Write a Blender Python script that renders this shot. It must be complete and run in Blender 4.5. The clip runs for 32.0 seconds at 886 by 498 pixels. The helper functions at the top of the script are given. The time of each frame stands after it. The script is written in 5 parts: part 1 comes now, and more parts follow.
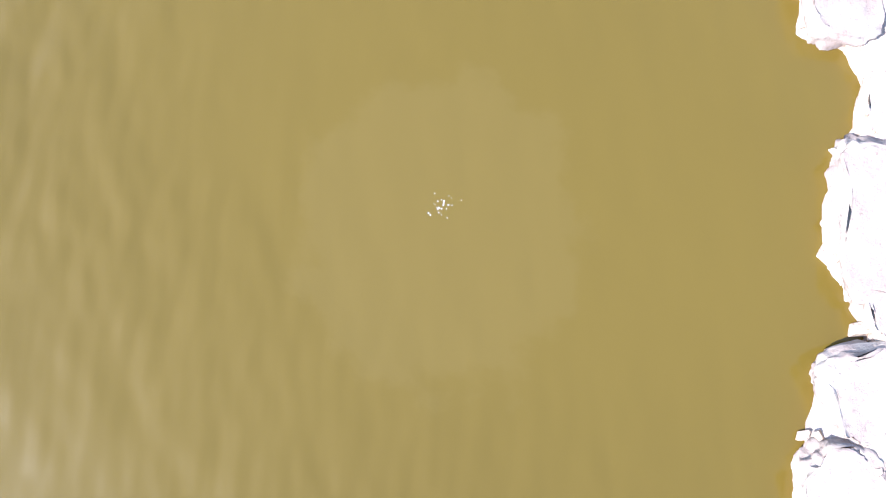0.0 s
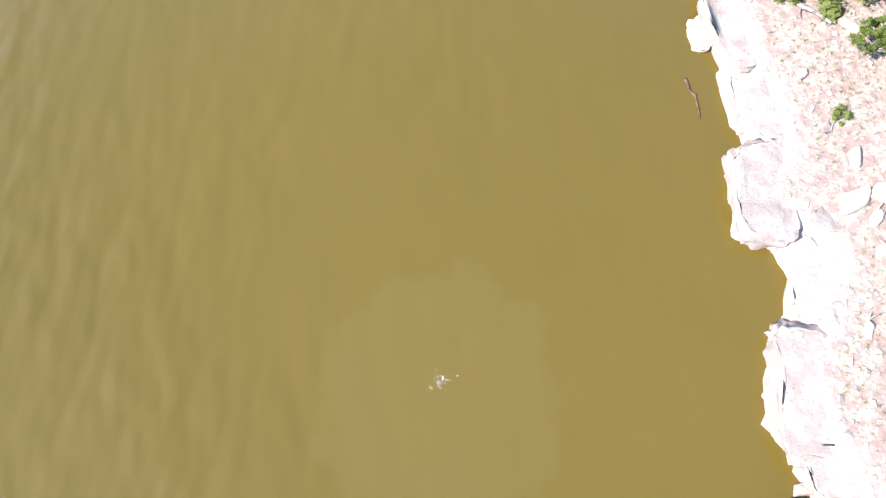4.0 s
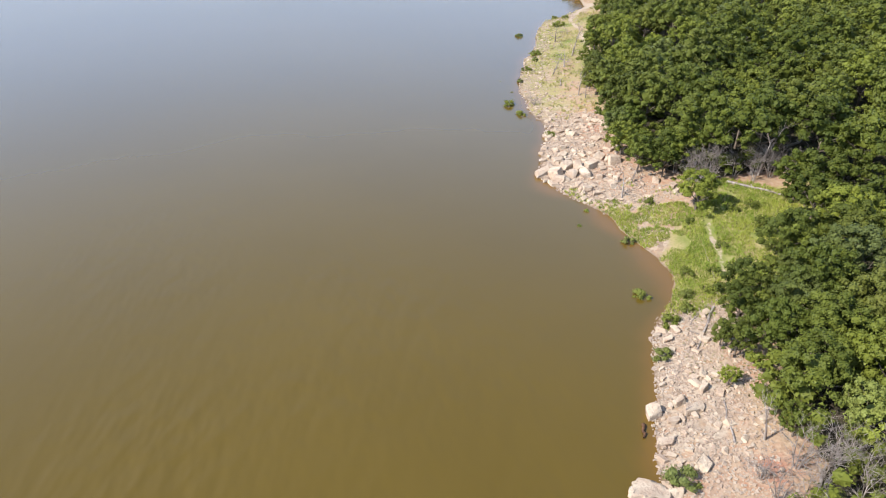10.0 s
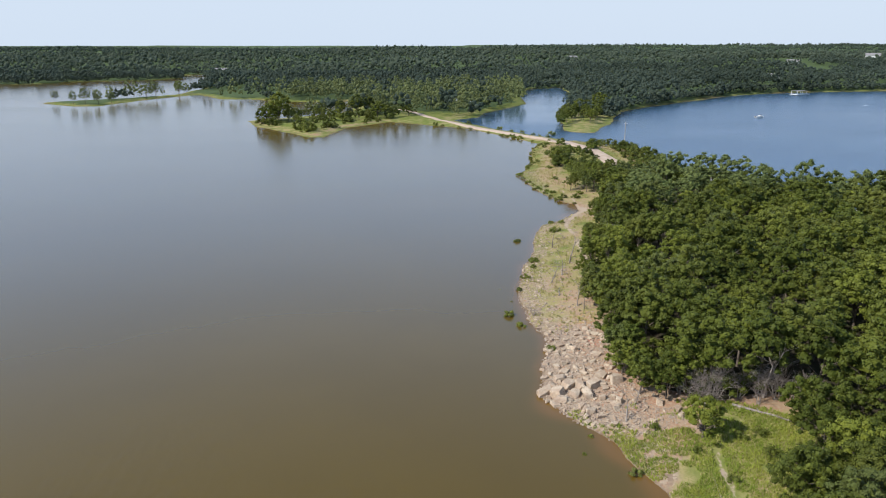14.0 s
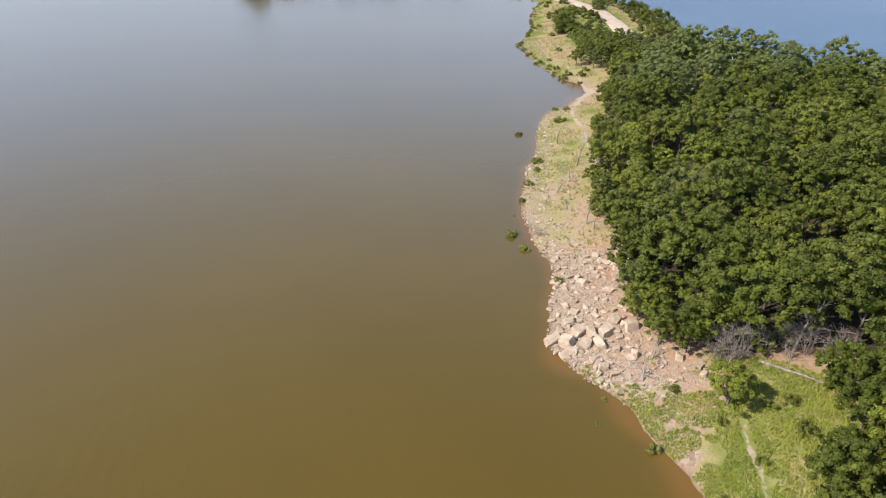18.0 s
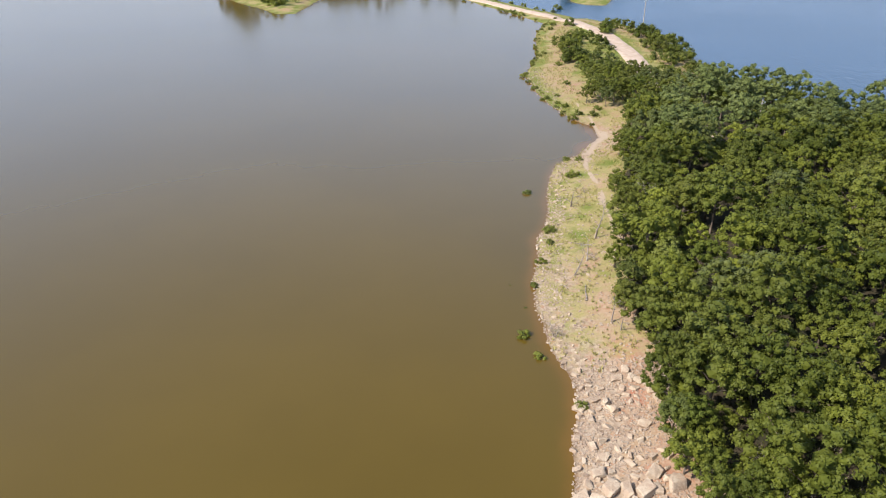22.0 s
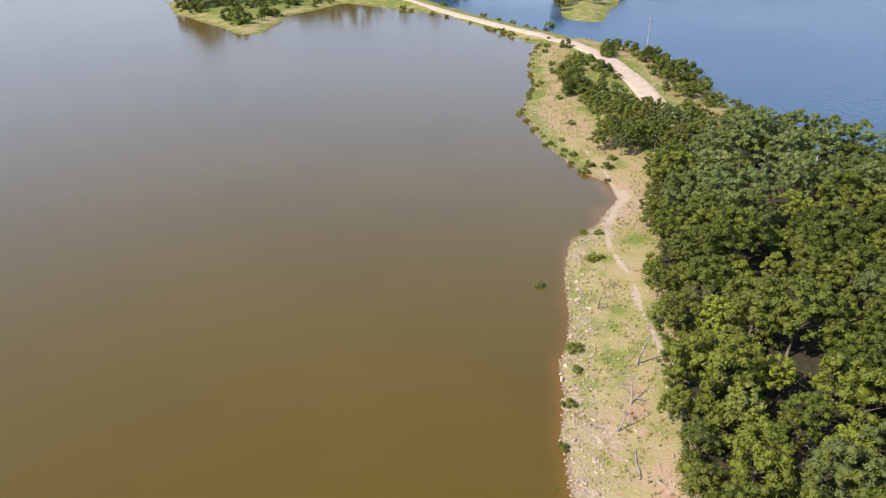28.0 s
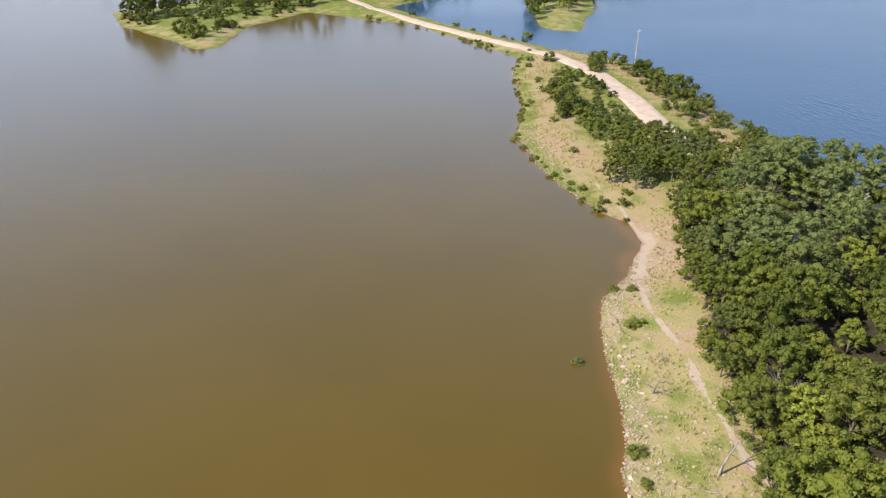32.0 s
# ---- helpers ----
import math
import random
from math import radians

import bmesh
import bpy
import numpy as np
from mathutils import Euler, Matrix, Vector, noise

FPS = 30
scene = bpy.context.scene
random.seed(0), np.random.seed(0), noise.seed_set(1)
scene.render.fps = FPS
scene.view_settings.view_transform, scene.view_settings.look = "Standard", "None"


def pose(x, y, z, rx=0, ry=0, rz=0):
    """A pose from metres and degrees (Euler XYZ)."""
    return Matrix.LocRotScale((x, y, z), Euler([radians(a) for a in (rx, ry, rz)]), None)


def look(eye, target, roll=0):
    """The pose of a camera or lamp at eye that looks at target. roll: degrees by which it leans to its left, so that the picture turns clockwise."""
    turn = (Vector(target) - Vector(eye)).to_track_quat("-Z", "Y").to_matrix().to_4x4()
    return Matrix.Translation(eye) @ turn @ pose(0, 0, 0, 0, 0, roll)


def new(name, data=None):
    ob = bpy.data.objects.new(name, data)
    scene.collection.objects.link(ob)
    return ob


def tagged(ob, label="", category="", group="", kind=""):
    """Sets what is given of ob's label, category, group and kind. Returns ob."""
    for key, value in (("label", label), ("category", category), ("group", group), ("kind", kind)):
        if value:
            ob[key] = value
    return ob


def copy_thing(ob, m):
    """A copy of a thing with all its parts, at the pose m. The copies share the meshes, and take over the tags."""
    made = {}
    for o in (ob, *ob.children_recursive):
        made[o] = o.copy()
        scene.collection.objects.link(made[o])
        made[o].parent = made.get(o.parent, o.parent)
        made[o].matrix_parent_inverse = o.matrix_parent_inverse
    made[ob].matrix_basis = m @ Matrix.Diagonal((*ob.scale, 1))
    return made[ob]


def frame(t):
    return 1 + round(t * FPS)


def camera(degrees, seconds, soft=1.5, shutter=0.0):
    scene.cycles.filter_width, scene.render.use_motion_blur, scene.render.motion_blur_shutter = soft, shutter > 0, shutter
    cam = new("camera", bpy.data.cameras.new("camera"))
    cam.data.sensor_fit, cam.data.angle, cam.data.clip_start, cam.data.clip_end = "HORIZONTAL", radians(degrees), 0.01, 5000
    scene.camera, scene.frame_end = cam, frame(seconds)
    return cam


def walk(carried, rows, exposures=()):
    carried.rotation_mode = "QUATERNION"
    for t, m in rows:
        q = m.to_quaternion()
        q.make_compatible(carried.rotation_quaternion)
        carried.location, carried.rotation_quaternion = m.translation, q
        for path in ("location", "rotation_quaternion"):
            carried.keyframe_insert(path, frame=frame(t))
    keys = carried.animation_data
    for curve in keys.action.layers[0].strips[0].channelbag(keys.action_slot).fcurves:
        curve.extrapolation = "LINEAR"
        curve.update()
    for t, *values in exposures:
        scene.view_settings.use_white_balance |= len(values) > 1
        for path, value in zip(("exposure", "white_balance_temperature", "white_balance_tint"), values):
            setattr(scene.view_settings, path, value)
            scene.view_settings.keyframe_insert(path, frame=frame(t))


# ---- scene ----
cam = camera(63.4, 32.0, 1.1)
PATH = [
    (0, (0.581, 0.078, 26.479), (0.578, 0.459, 24.515), -0.0),
    (0.5, (0.609, 0.001, 27.14), (0.606, 0.385, 25.178), 0.0),
    (1, (0.635, -0.081, 27.807), (0.631, 0.308, 25.845), -0.0),
    (1.5, (0.661, -0.168, 28.489), (0.656, 0.224, 26.528), 0.0),
    (2, (0.668, -0.262, 29.171), (0.663, 0.137, 27.211), -0.0),
    (2.5, (0.692, -0.289, 29.863), (0.687, 0.158, 27.913), 0.0),
    (3, (0.69, -0.201, 30.585), (0.684, 0.366, 28.667), 0.0),
    (3.5, (0.657, -0.133, 31.309), (0.651, 0.546, 29.428), -0.0),
    (5.5, (0.582, 0.076, 34.297), (0.577, 1.075, 32.565), -0.0),
    (6, (0.596, 0.127, 34.996), (0.591, 1.205, 33.312), -0.0),
    (6.5, (0.614, 0.163, 35.688), (0.609, 1.317, 34.055), 0.1),
    (7, (0.599, 0.177, 36.366), (0.593, 1.408, 34.789), 0.0),
    (7.5, (0.573, 0.184, 37.04), (0.57, 1.493, 35.528), -0.0),
    (8, (0.537, 0.213, 37.734), (0.533, 1.616, 36.309), -0.0),
    (8.5, (0.506, 0.258, 38.43), (0.503, 1.753, 37.101), 0.0),
    (9, (0.484, 0.314, 39.118), (0.482, 1.893, 37.891), 0.0),
    (9.5, (0.473, 0.393, 39.795), (0.471, 2.05, 38.675), 0.0),
    (10, (0.481, 0.491, 40.456), (0.478, 2.218, 39.449), -0.0),
    (10.5, (0.504, 0.61, 41.108), (0.5, 2.401, 40.218), -0.0),
    (11, (0.542, 0.743, 41.753), (0.536, 2.589, 40.984), -0.0),
    (11.5, (0.576, 0.892, 42.383), (0.569, 2.786, 41.74), -0.1),
    (12, (0.618, 1.042, 42.965), (0.612, 2.962, 42.404), -0.1),
    (12.5, (0.656, 1.245, 43.518), (0.65, 3.166, 42.96), -0.1),
    (13, (0.662, 1.585, 44.122), (0.656, 3.505, 43.563), -0.0),
    (13.5, (0.628, 2.105, 44.812), (0.621, 4.026, 44.254), 0.0),
    (14, (0.554, 2.81, 45.59), (0.547, 4.731, 45.032), 0.0),
    (14.5, (0.45, 3.663, 46.428), (0.446, 5.584, 45.87), 0.1),
    (16.5, (0.078, 10.779, 50.032), (0.089, 12.644, 49.31), -0.0),
    (17, (0.023, 13.122, 50.635), (0.034, 14.954, 49.834), 0.0),
    (17.5, (-0.033, 15.523, 51.221), (-0.02, 17.321, 50.344), 0.0),
    (18, (-0.089, 18.0, 51.81), (-0.075, 19.761, 50.862), -0.1),
    (18.5, (-0.136, 20.552, 52.429), (-0.12, 22.303, 51.461), -0.0),
    (19, (-0.182, 23.151, 53.052), (-0.164, 24.901, 52.084), -0.0),
    (19.5, (-0.227, 25.78, 53.656), (-0.208, 27.532, 52.693), 0.0),
    (20, (-0.268, 28.441, 54.219), (-0.248, 30.197, 53.263), -0.0),
    (20.5, (-0.29, 31.154, 54.73), (-0.27, 32.914, 53.779), -0.1),
    (21, (-0.274, 33.915, 55.173), (-0.254, 35.675, 54.224), -0.1),
    (21.5, (-0.222, 36.684, 55.523), (-0.202, 38.446, 54.577), -0.2),
    (22, (-0.145, 39.423, 55.767), (-0.125, 41.186, 54.823), -0.1),
    (22.5, (-0.081, 42.162, 55.93), (-0.061, 43.926, 54.987), -0.1),
    (23, (-0.047, 44.918, 56.042), (-0.028, 46.682, 55.099), -0.1),
    (23.5, (-0.041, 47.699, 56.127), (-0.022, 49.463, 55.185), -0.1),
    (24, (-0.063, 50.514, 56.205), (-0.044, 52.277, 55.262), -0.1),
    (24.5, (-0.102, 53.358, 56.285), (-0.084, 55.121, 55.342), -0.1),
    (25, (-0.151, 56.2, 56.361), (-0.132, 57.963, 55.418), -0.0),
    (25.5, (-0.232, 59.043, 56.438), (-0.212, 60.807, 55.496), -0.0),
    (26, (-0.344, 61.861, 56.502), (-0.325, 63.624, 55.558), -0.0),
    (26.5, (-0.475, 64.645, 56.55), (-0.454, 66.409, 55.606), -0.0),
    (28.5, (-1.762, 75.281, 56.749), (-1.677, 77.043, 55.807), 0.0),
    (29, (-2.521, 77.807, 56.759), (-2.435, 79.569, 55.817), 0.1),
    (29.5, (-3.331, 80.334, 56.769), (-3.242, 82.096, 55.828), 0.1),
    (30, (-4.197, 82.877, 56.782), (-4.074, 84.637, 55.84), 0.1),
    (30.5, (-5.116, 85.448, 56.804), (-4.938, 87.204, 55.862), 0.1),
    (31, (-6.125, 88.059, 56.827), (-5.932, 89.814, 55.886), 0.2),
    (31.5, (-7.156, 90.664, 56.832), (-6.963, 92.418, 55.891), 0.2),
    (32, (-8.191, 93.27, 56.831), (-7.997, 95.024, 55.89), 0.2),
]
EXPOSURES = [(0, 2.03, 5250, 18), (2, 2.0, 5300, 16), (6, 1.69, 5600, 13), (8, 1.61, 5900, 13), (9, 1.33, 6100, 13), (10, 0.98, 6200, 13), (11, 0.79, 6200, 12), (12, 0.40, 6200, 10), (14, 0.36, 6200, 10), (18, 0.74, 6550, 13), (32, 0.77, 6600, 14)]
walk(cam, [(t, look(eye, target, roll)) for t, eye, target, roll in PATH], EXPOSURES)

# ---- sky and sun: late summer afternoon, sun over the camera's left shoulder ----
SUN_ELEVATION, SUN_AZIMUTH = 42.0, 246.0
sky_world = bpy.data.worlds.new("sky")
scene.world = sky_world
sky_world.use_nodes = True
wn = sky_world.node_tree
sky = wn.nodes.new("ShaderNodeTexSky")
sky.sky_type, sky.sun_disc = "NISHITA", False
sky.sun_elevation, sky.sun_rotation = radians(SUN_ELEVATION), radians(SUN_AZIMUTH)
sky.air_density, sky.dust_density, sky.ozone_density = 1.0, 1.2, 3.0
# a thin bright summer haze over the clear sky
haze = wn.nodes.new("ShaderNodeMix")
haze.data_type = "RGBA"
tone = wn.nodes.new("ShaderNodeMix")
tone.data_type = "RGBA"
tone.inputs[6].default_value, tone.inputs[7].default_value = (5.4, 6.1, 6.95, 1.0), (4.3, 6.3, 9.7, 1.0)
wn.links.new(tone.outputs[2], haze.inputs[7])
height = wn.nodes.new("ShaderNodeSeparateXYZ")
wn.links.new(wn.nodes.new("ShaderNodeTexCoord").outputs["Generated"], height.inputs[0])
thin = wn.nodes.new("ShaderNodeMapRange")
thin.interpolation_type = "SMOOTHSTEP"
for k, v in zip((1, 2, 3, 4), (0.12, 0.85, 0.96, 0.12)):
    thin.inputs[k].default_value = v
wn.links.new(height.outputs[2], thin.inputs[0])
low_sky = wn.nodes.new("ShaderNodeMapRange")
low_sky.inputs[1].default_value, low_sky.inputs[2].default_value = 0.06, 0.26
wn.links.new(height.outputs[2], low_sky.inputs[0])
wn.links.new(low_sky.outputs[0], tone.inputs[0])
wn.links.new(thin.outputs[0], haze.inputs[0])
wn.links.new(sky.outputs[0], haze.inputs[6])
wn.links.new(haze.outputs[2], wn.nodes["Background"].inputs[0])
wn.nodes["Background"].inputs[1].default_value = 0.099
sun_data = bpy.data.lights.new("sun", "SUN")
sun_data.energy, sun_data.angle, sun_data.color = 3.95, radians(0.5), (1.0, 0.95, 0.87)
sun = new("sun", sun_data)
az, el = radians(SUN_AZIMUTH), radians(SUN_ELEVATION)
sun.matrix_world = look((0, 0, 200), Vector((0, 0, 200)) - Vector((math.sin(az) * math.cos(el), math.cos(az) * math.cos(el), math.sin(el))))


# ---- materials ----
class Nodes:
    """Short hand for a node material."""

    def __init__(self, name, rough=0.85, specular=0.3):
        self.m = bpy.data.materials.new(name)
        self.m.use_nodes = True
        self.t = self.m.node_tree
        self.p = self.t.nodes["Principled BSDF"]
        self.p.inputs["Roughness"].default_value = rough
        self.p.inputs["Specular IOR Level"].default_value = specular
        self.where = self.t.nodes.new("ShaderNodeNewGeometry").outputs["Position"]

    def put(self, value, socket):
        if isinstance(value, (int, float)):
            socket.default_value = value
        elif isinstance(value, tuple):
            socket.default_value = (*value, 1.0)[: len(socket.default_value)]
        else:
            self.t.links.new(value, socket)

    def noise(self, scale, detail=4, at=None, rough=0.55, stretch=None):
        n = self.t.nodes.new("ShaderNodeTexNoise")
        n.inputs["Scale"].default_value, n.inputs["Detail"].default_value, n.inputs["Roughness"].default_value = scale, detail, rough
        src = at or self.where
        if stretch:
            k = self.t.nodes.new("ShaderNodeMapping")
            k.inputs["Scale"].default_value = stretch[:3]
            k.inputs["Rotation"].default_value = (0, 0, radians(stretch[3]))
            self.put(src, k.inputs["Vector"])
            src = k.outputs[0]
        self.put(src, n.inputs["Vector"])
        return n.outputs["Fac"]

    def cells(self, scale, output="Color", feature="F1", at=None):
        n = self.t.nodes.new("ShaderNodeTexVoronoi")
        n.feature = feature
        n.inputs["Scale"].default_value = scale
        self.put(at or self.where, n.inputs["Vector"])
        return n.outputs[output]

    def ramp(self, fac, low, high):
        n = self.t.nodes.new("ShaderNodeMapRange")
        n.interpolation_type = "SMOOTHSTEP"
        self.put(fac, n.inputs[0])
        n.inputs[1].default_value, n.inputs[2].default_value = low, high
        return n.outputs[0]

    def math(self, kind, a, b=0.0):
        n = self.t.nodes.new("ShaderNodeMath")
        n.operation = kind
        self.put(a, n.inputs[0]), self.put(b, n.inputs[1])
        return n.outputs[0]

    def mix(self, fac, a, b, kind="MIX"):
        n = self.t.nodes.new("ShaderNodeMix")
        n.data_type, n.blend_type = "RGBA", kind
        self.put(fac, n.inputs[0]), self.put(a, n.inputs[6]), self.put(b, n.inputs[7])
        return n.outputs[2]

    def field(self, name):
        n = self.t.nodes.new("ShaderNodeAttribute")
        n.attribute_name = name
        return n.outputs["Fac"]

    def chance(self):
        return self.t.nodes.new("ShaderNodeObjectInfo").outputs["Random"]

    def island(self):
        return self.t.nodes.new("ShaderNodeNewGeometry").outputs["Random Per Island"]

    def local(self):
        return self.t.nodes.new("ShaderNodeTexCoord").outputs["Object"]

    def bump(self, height, strength, distance):
        n = self.t.nodes.new("ShaderNodeBump")
        n.inputs["Strength"].default_value, n.inputs["Distance"].default_value = strength, distance
        self.put(height, n.inputs["Height"])
        self.put(n.outputs[0], self.p.inputs["Normal"])

    def done(self, colour):
        self.put(colour, self.p.inputs["Base Color"])
        return self.m


def ground_material():
    n = Nodes("bank_soil", 0.95, 0.15)
    soil = n.mix(n.ramp(n.noise(0.35, 5), 0.35, 0.65), (0.33, 0.225, 0.13), (0.31, 0.165, 0.10))
    soil = n.mix(n.ramp(n.noise(2.2, 6), 0.35, 0.7), soil, (0.37, 0.265, 0.17))
    soil = n.mix(n.math("MULTIPLY", n.field("red"), n.ramp(n.noise(0.6, 5), 0.35, 0.6)), soil, (0.36, 0.155, 0.095))
    # pale gravel and flakes of stone among the soil
    chips = n.mix(n.cells(2.6), (0.20, 0.14, 0.095), (0.46, 0.37, 0.265))
    stony = n.math("MULTIPLY", n.field("stony"), n.ramp(n.noise(0.9, 5), 0.32, 0.55))
    soil = n.mix(stony, soil, chips)
    rock = n.mix(n.ramp(n.noise(0.8, 6), 0.3, 0.7), (0.33, 0.275, 0.215), (0.27, 0.20, 0.15))
    rock = n.mix(n.ramp(n.noise(5.0, 6), 0.5, 0.75), rock, (0.44, 0.40, 0.34))
    cream = n.mix(n.ramp(n.noise(1.6, 8, rough=0.7), 0.4, 0.62), (0.25, 0.165, 0.12), (0.335, 0.265, 0.185))
    cream = n.mix(n.math("MULTIPLY", n.ramp(n.noise(7.0, 6), 0.5, 0.7), 0.6), cream, (0.17, 0.115, 0.075))
    soil = n.mix(n.field("ledge"), soil, cream)
    soil = n.mix(n.field("rock"), soil, rock)
    # grass, dry and green
    blade = n.mix(n.ramp(n.math("ADD", n.noise(0.25, 4), n.math("MULTIPLY", n.math("SUBTRACT", n.field("grass"), 0.5), 0.6)), 0.5, 0.85), (0.31, 0.255, 0.11), (0.135, 0.165, 0.03))
    blade = n.mix(n.ramp(n.noise(4.0, 6), 0.45, 0.75), blade, (0.19, 0.19, 0.05))
    lawn = n.ramp(n.math("ADD", n.field("grass"), n.math("MULTIPLY", n.math("SUBTRACT", n.noise(0.55, 7, rough=0.65), 0.5), 1.3)), 0.30, 0.75)
    soil = n.mix(lawn, soil, blade)
    # leaf litter of the wood, its colour deepened for the shade under the crowns
    shaded_duff = n.mix(n.ramp(n.noise(1.2, 5), 0.35, 0.65), (0.058, 0.045, 0.028), (0.036, 0.036, 0.018))
    shaded_duff = n.mix(n.field("far"), shaded_duff, n.mix(n.noise(0.05, 5), (0.05, 0.075, 0.025), (0.09, 0.12, 0.04)))
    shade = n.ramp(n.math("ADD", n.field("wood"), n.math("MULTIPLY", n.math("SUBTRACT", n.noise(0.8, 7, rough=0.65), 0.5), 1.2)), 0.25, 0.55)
    soil = n.mix(shade, soil, shaded_duff)
    worn = n.ramp(n.math("ADD", n.field("path"), n.math("MULTIPLY", n.math("SUBTRACT", n.noise(1.6, 5), 0.5), 0.7)), 0.4, 0.65)
    soil = n.mix(worn, soil, n.mix(n.noise(1.5, 6), (0.34, 0.255, 0.175), (0.43, 0.34, 0.25)))
    wet = n.mix(n.noise(1.0, 4), (0.10, 0.062, 0.03), (0.17, 0.10, 0.048))
    soil = n.mix(n.math("MULTIPLY", n.field("wet"), 0.85), soil, wet)
    n.bump(n.math("ADD", n.noise(3.0, 8), n.math("MULTIPLY", n.cells(2.6, "Distance"), 0.5)), 0.8, 0.12)
    return n.done(soil)


def water_material(name, deep, shallow, sheen, chop, turn):
    n = Nodes(name, sheen, 0.5)
    n.p.inputs["IOR"].default_value = 1.34
    # the calm skin over the ripples, which takes the sky at a low slant
    n.p.inputs["Coat Weight"].default_value, n.p.inputs["Coat IOR"].default_value, n.p.inputs["Coat Roughness"].default_value = 0.22, 1.28, 0.16
    murk = n.mix(n.ramp(n.noise(0.02, 4), 0.3, 0.7), deep, tuple(c * 0.88 for c in deep))
    murk = n.mix(n.ramp(n.field("shallow"), 0.05, 1.0), murk, shallow)
    # water ruffled by the downdraught; its paler sheen is mixed into the colour
    stirred = n.ramp(n.math("ADD", n.field("stirred"), n.math("MULTIPLY", n.math("SUBTRACT", n.noise(0.45, 6), 0.5), 1.1)), 0.40, 0.60)
    murk = n.mix(n.math("MULTIPLY", stirred, 0.18), murk, tuple(c * 1.12 + 0.014 for c in deep))
    # wind ripples in long crests, a cross sea, and slack patches between
    swell = n.noise(0.72, 1.0, stretch=(1.0, 0.48, 1.0, turn))
    cross = n.noise(0.42, 1.0, stretch=(1.0, 0.55, 1.0, turn - 24))
    ripple = n.noise(2.4, 2, stretch=(1.0, 0.4, 1.0, turn + 14))
    gust = n.ramp(n.noise(0.03, 3), 0.35, 0.7)
    height = n.math("ADD", n.math("ADD", n.math("MULTIPLY", swell, 1.15), n.math("MULTIPLY", cross, 0.7)), n.math("MULTIPLY", ripple, 0.04))
    height = n.math("ADD", height, n.math("MULTIPLY", n.math("MULTIPLY", stirred, n.noise(2.0, 4)), 0.10))
    n.bump(n.math("MULTIPLY", n.math("MULTIPLY", n.math("SUBTRACT", height, 0.93), n.field("chop")), n.math("ADD", n.math("MULTIPLY", gust, 0.9), 0.3)), 1.0, chop)
    # fine wind chop roughens the open water, in drifting patches; sheltered water lies smoother
    drift = n.math("MULTIPLY", n.math("SUBTRACT", n.noise(0.012, 4, stretch=(0.5, 1.0, 1.0, 20)), 0.5), 0.12)
    n.put(n.math("SUBTRACT", n.math("ADD", sheen, drift), n.math("MULTIPLY", n.field("calm"), 0.4 * sheen)), n.p.inputs["Roughness"])
    return n.done(murk)


def stone_material(name, light, dark, warm, cracked=False):
    n = Nodes(name, 0.9, 0.25)
    c = n.mix(n.ramp(n.noise(0.9, 6), 0.35, 0.65), light, warm)
    c = n.mix(n.ramp(n.noise(6.0, 8), 0.52, 0.78), c, dark)
    c = n.mix(n.math("MULTIPLY", n.chance(), 0.0 if cracked else 0.25), c, dark)
    c = n.mix(n.math("MULTIPLY", n.island(), 0.30), c, tuple(0.72 * v for v in warm))
    if cracked:
        warp = n.t.nodes.new("ShaderNodeVectorMath")
        warp.operation = "ADD"
        n.put(n.where, warp.inputs[0])
        n.put(n.t.nodes.new("ShaderNodeTexNoise").outputs["Color"], warp.inputs[1])
        joints = n.math("SUBTRACT", 1.0, n.ramp(n.cells(0.28, "Distance", "DISTANCE_TO_EDGE", warp.outputs[0]), 0.003, 0.022))
        joints = n.math("MULTIPLY", joints, n.ramp(n.noise(0.5, 3), 0.66, 0.74))
        c = n.mix(joints, c, (0.09, 0.065, 0.05))
    n.bump(n.math("ADD", n.noise(2.5, 8), n.math("MULTIPLY", n.noise(14.0, 5), 0.35)), 0.45 if cracked else 0.9, 0.16)
    return n.done(c)


def leaf_material(name, green, lime, olive, patch=0.35, thin=0.04):
    n = Nodes(name, 0.6, 0.16)
    c = n.mix(n.chance(), green, olive)
    tone = n.math("FRACT", n.math("MULTIPLY", n.chance(), 7.31))
    c = n.mix(n.math("MULTIPLY", n.ramp(tone, 0.80, 0.95), 0.45), c, tuple(0.55 * v + 0.45 * w + 0.012 for v, w in zip(green, (0.09, 0.11, 0.075))))
    c = n.mix(n.math("MULTIPLY", n.ramp(tone, 0.16, 0.02), 0.8), c, tuple(0.62 * v for v in green))
    c = n.mix(n.ramp(n.noise(patch * 0.12, 3), 0.45, 0.65), c, tuple(v * 0.68 for v in green))
    c = n.mix(n.math("MULTIPLY", n.ramp(n.noise(patch, 3), 0.5, 0.8), 0.8), c, lime)
    bright = n.math("FRACT", n.math("MULTIPLY", n.chance(), 13.7))
    c = n.mix(n.math("MULTIPLY", n.ramp(bright, 0.55, 1.0), 0.6), c, lime)
    c = n.mix(n.math("MULTIPLY", n.island(), 0.32), c, tuple(v * 0.5 for v in green))
    n.p.inputs["Transmission Weight"].default_value = 0.0
    back = n.t.nodes.new("ShaderNodeBsdfTranslucent")
    both = n.t.nodes.new("ShaderNodeMixShader")
    both.inputs[0].default_value = thin
    n.put(c, back.inputs["Color"])
    n.put(n.p.outputs[0], both.inputs[1]), n.put(back.outputs[0], both.inputs[2])
    n.put(both.outputs[0], n.t.nodes["Material Output"].inputs["Surface"])
    return n.done(c)


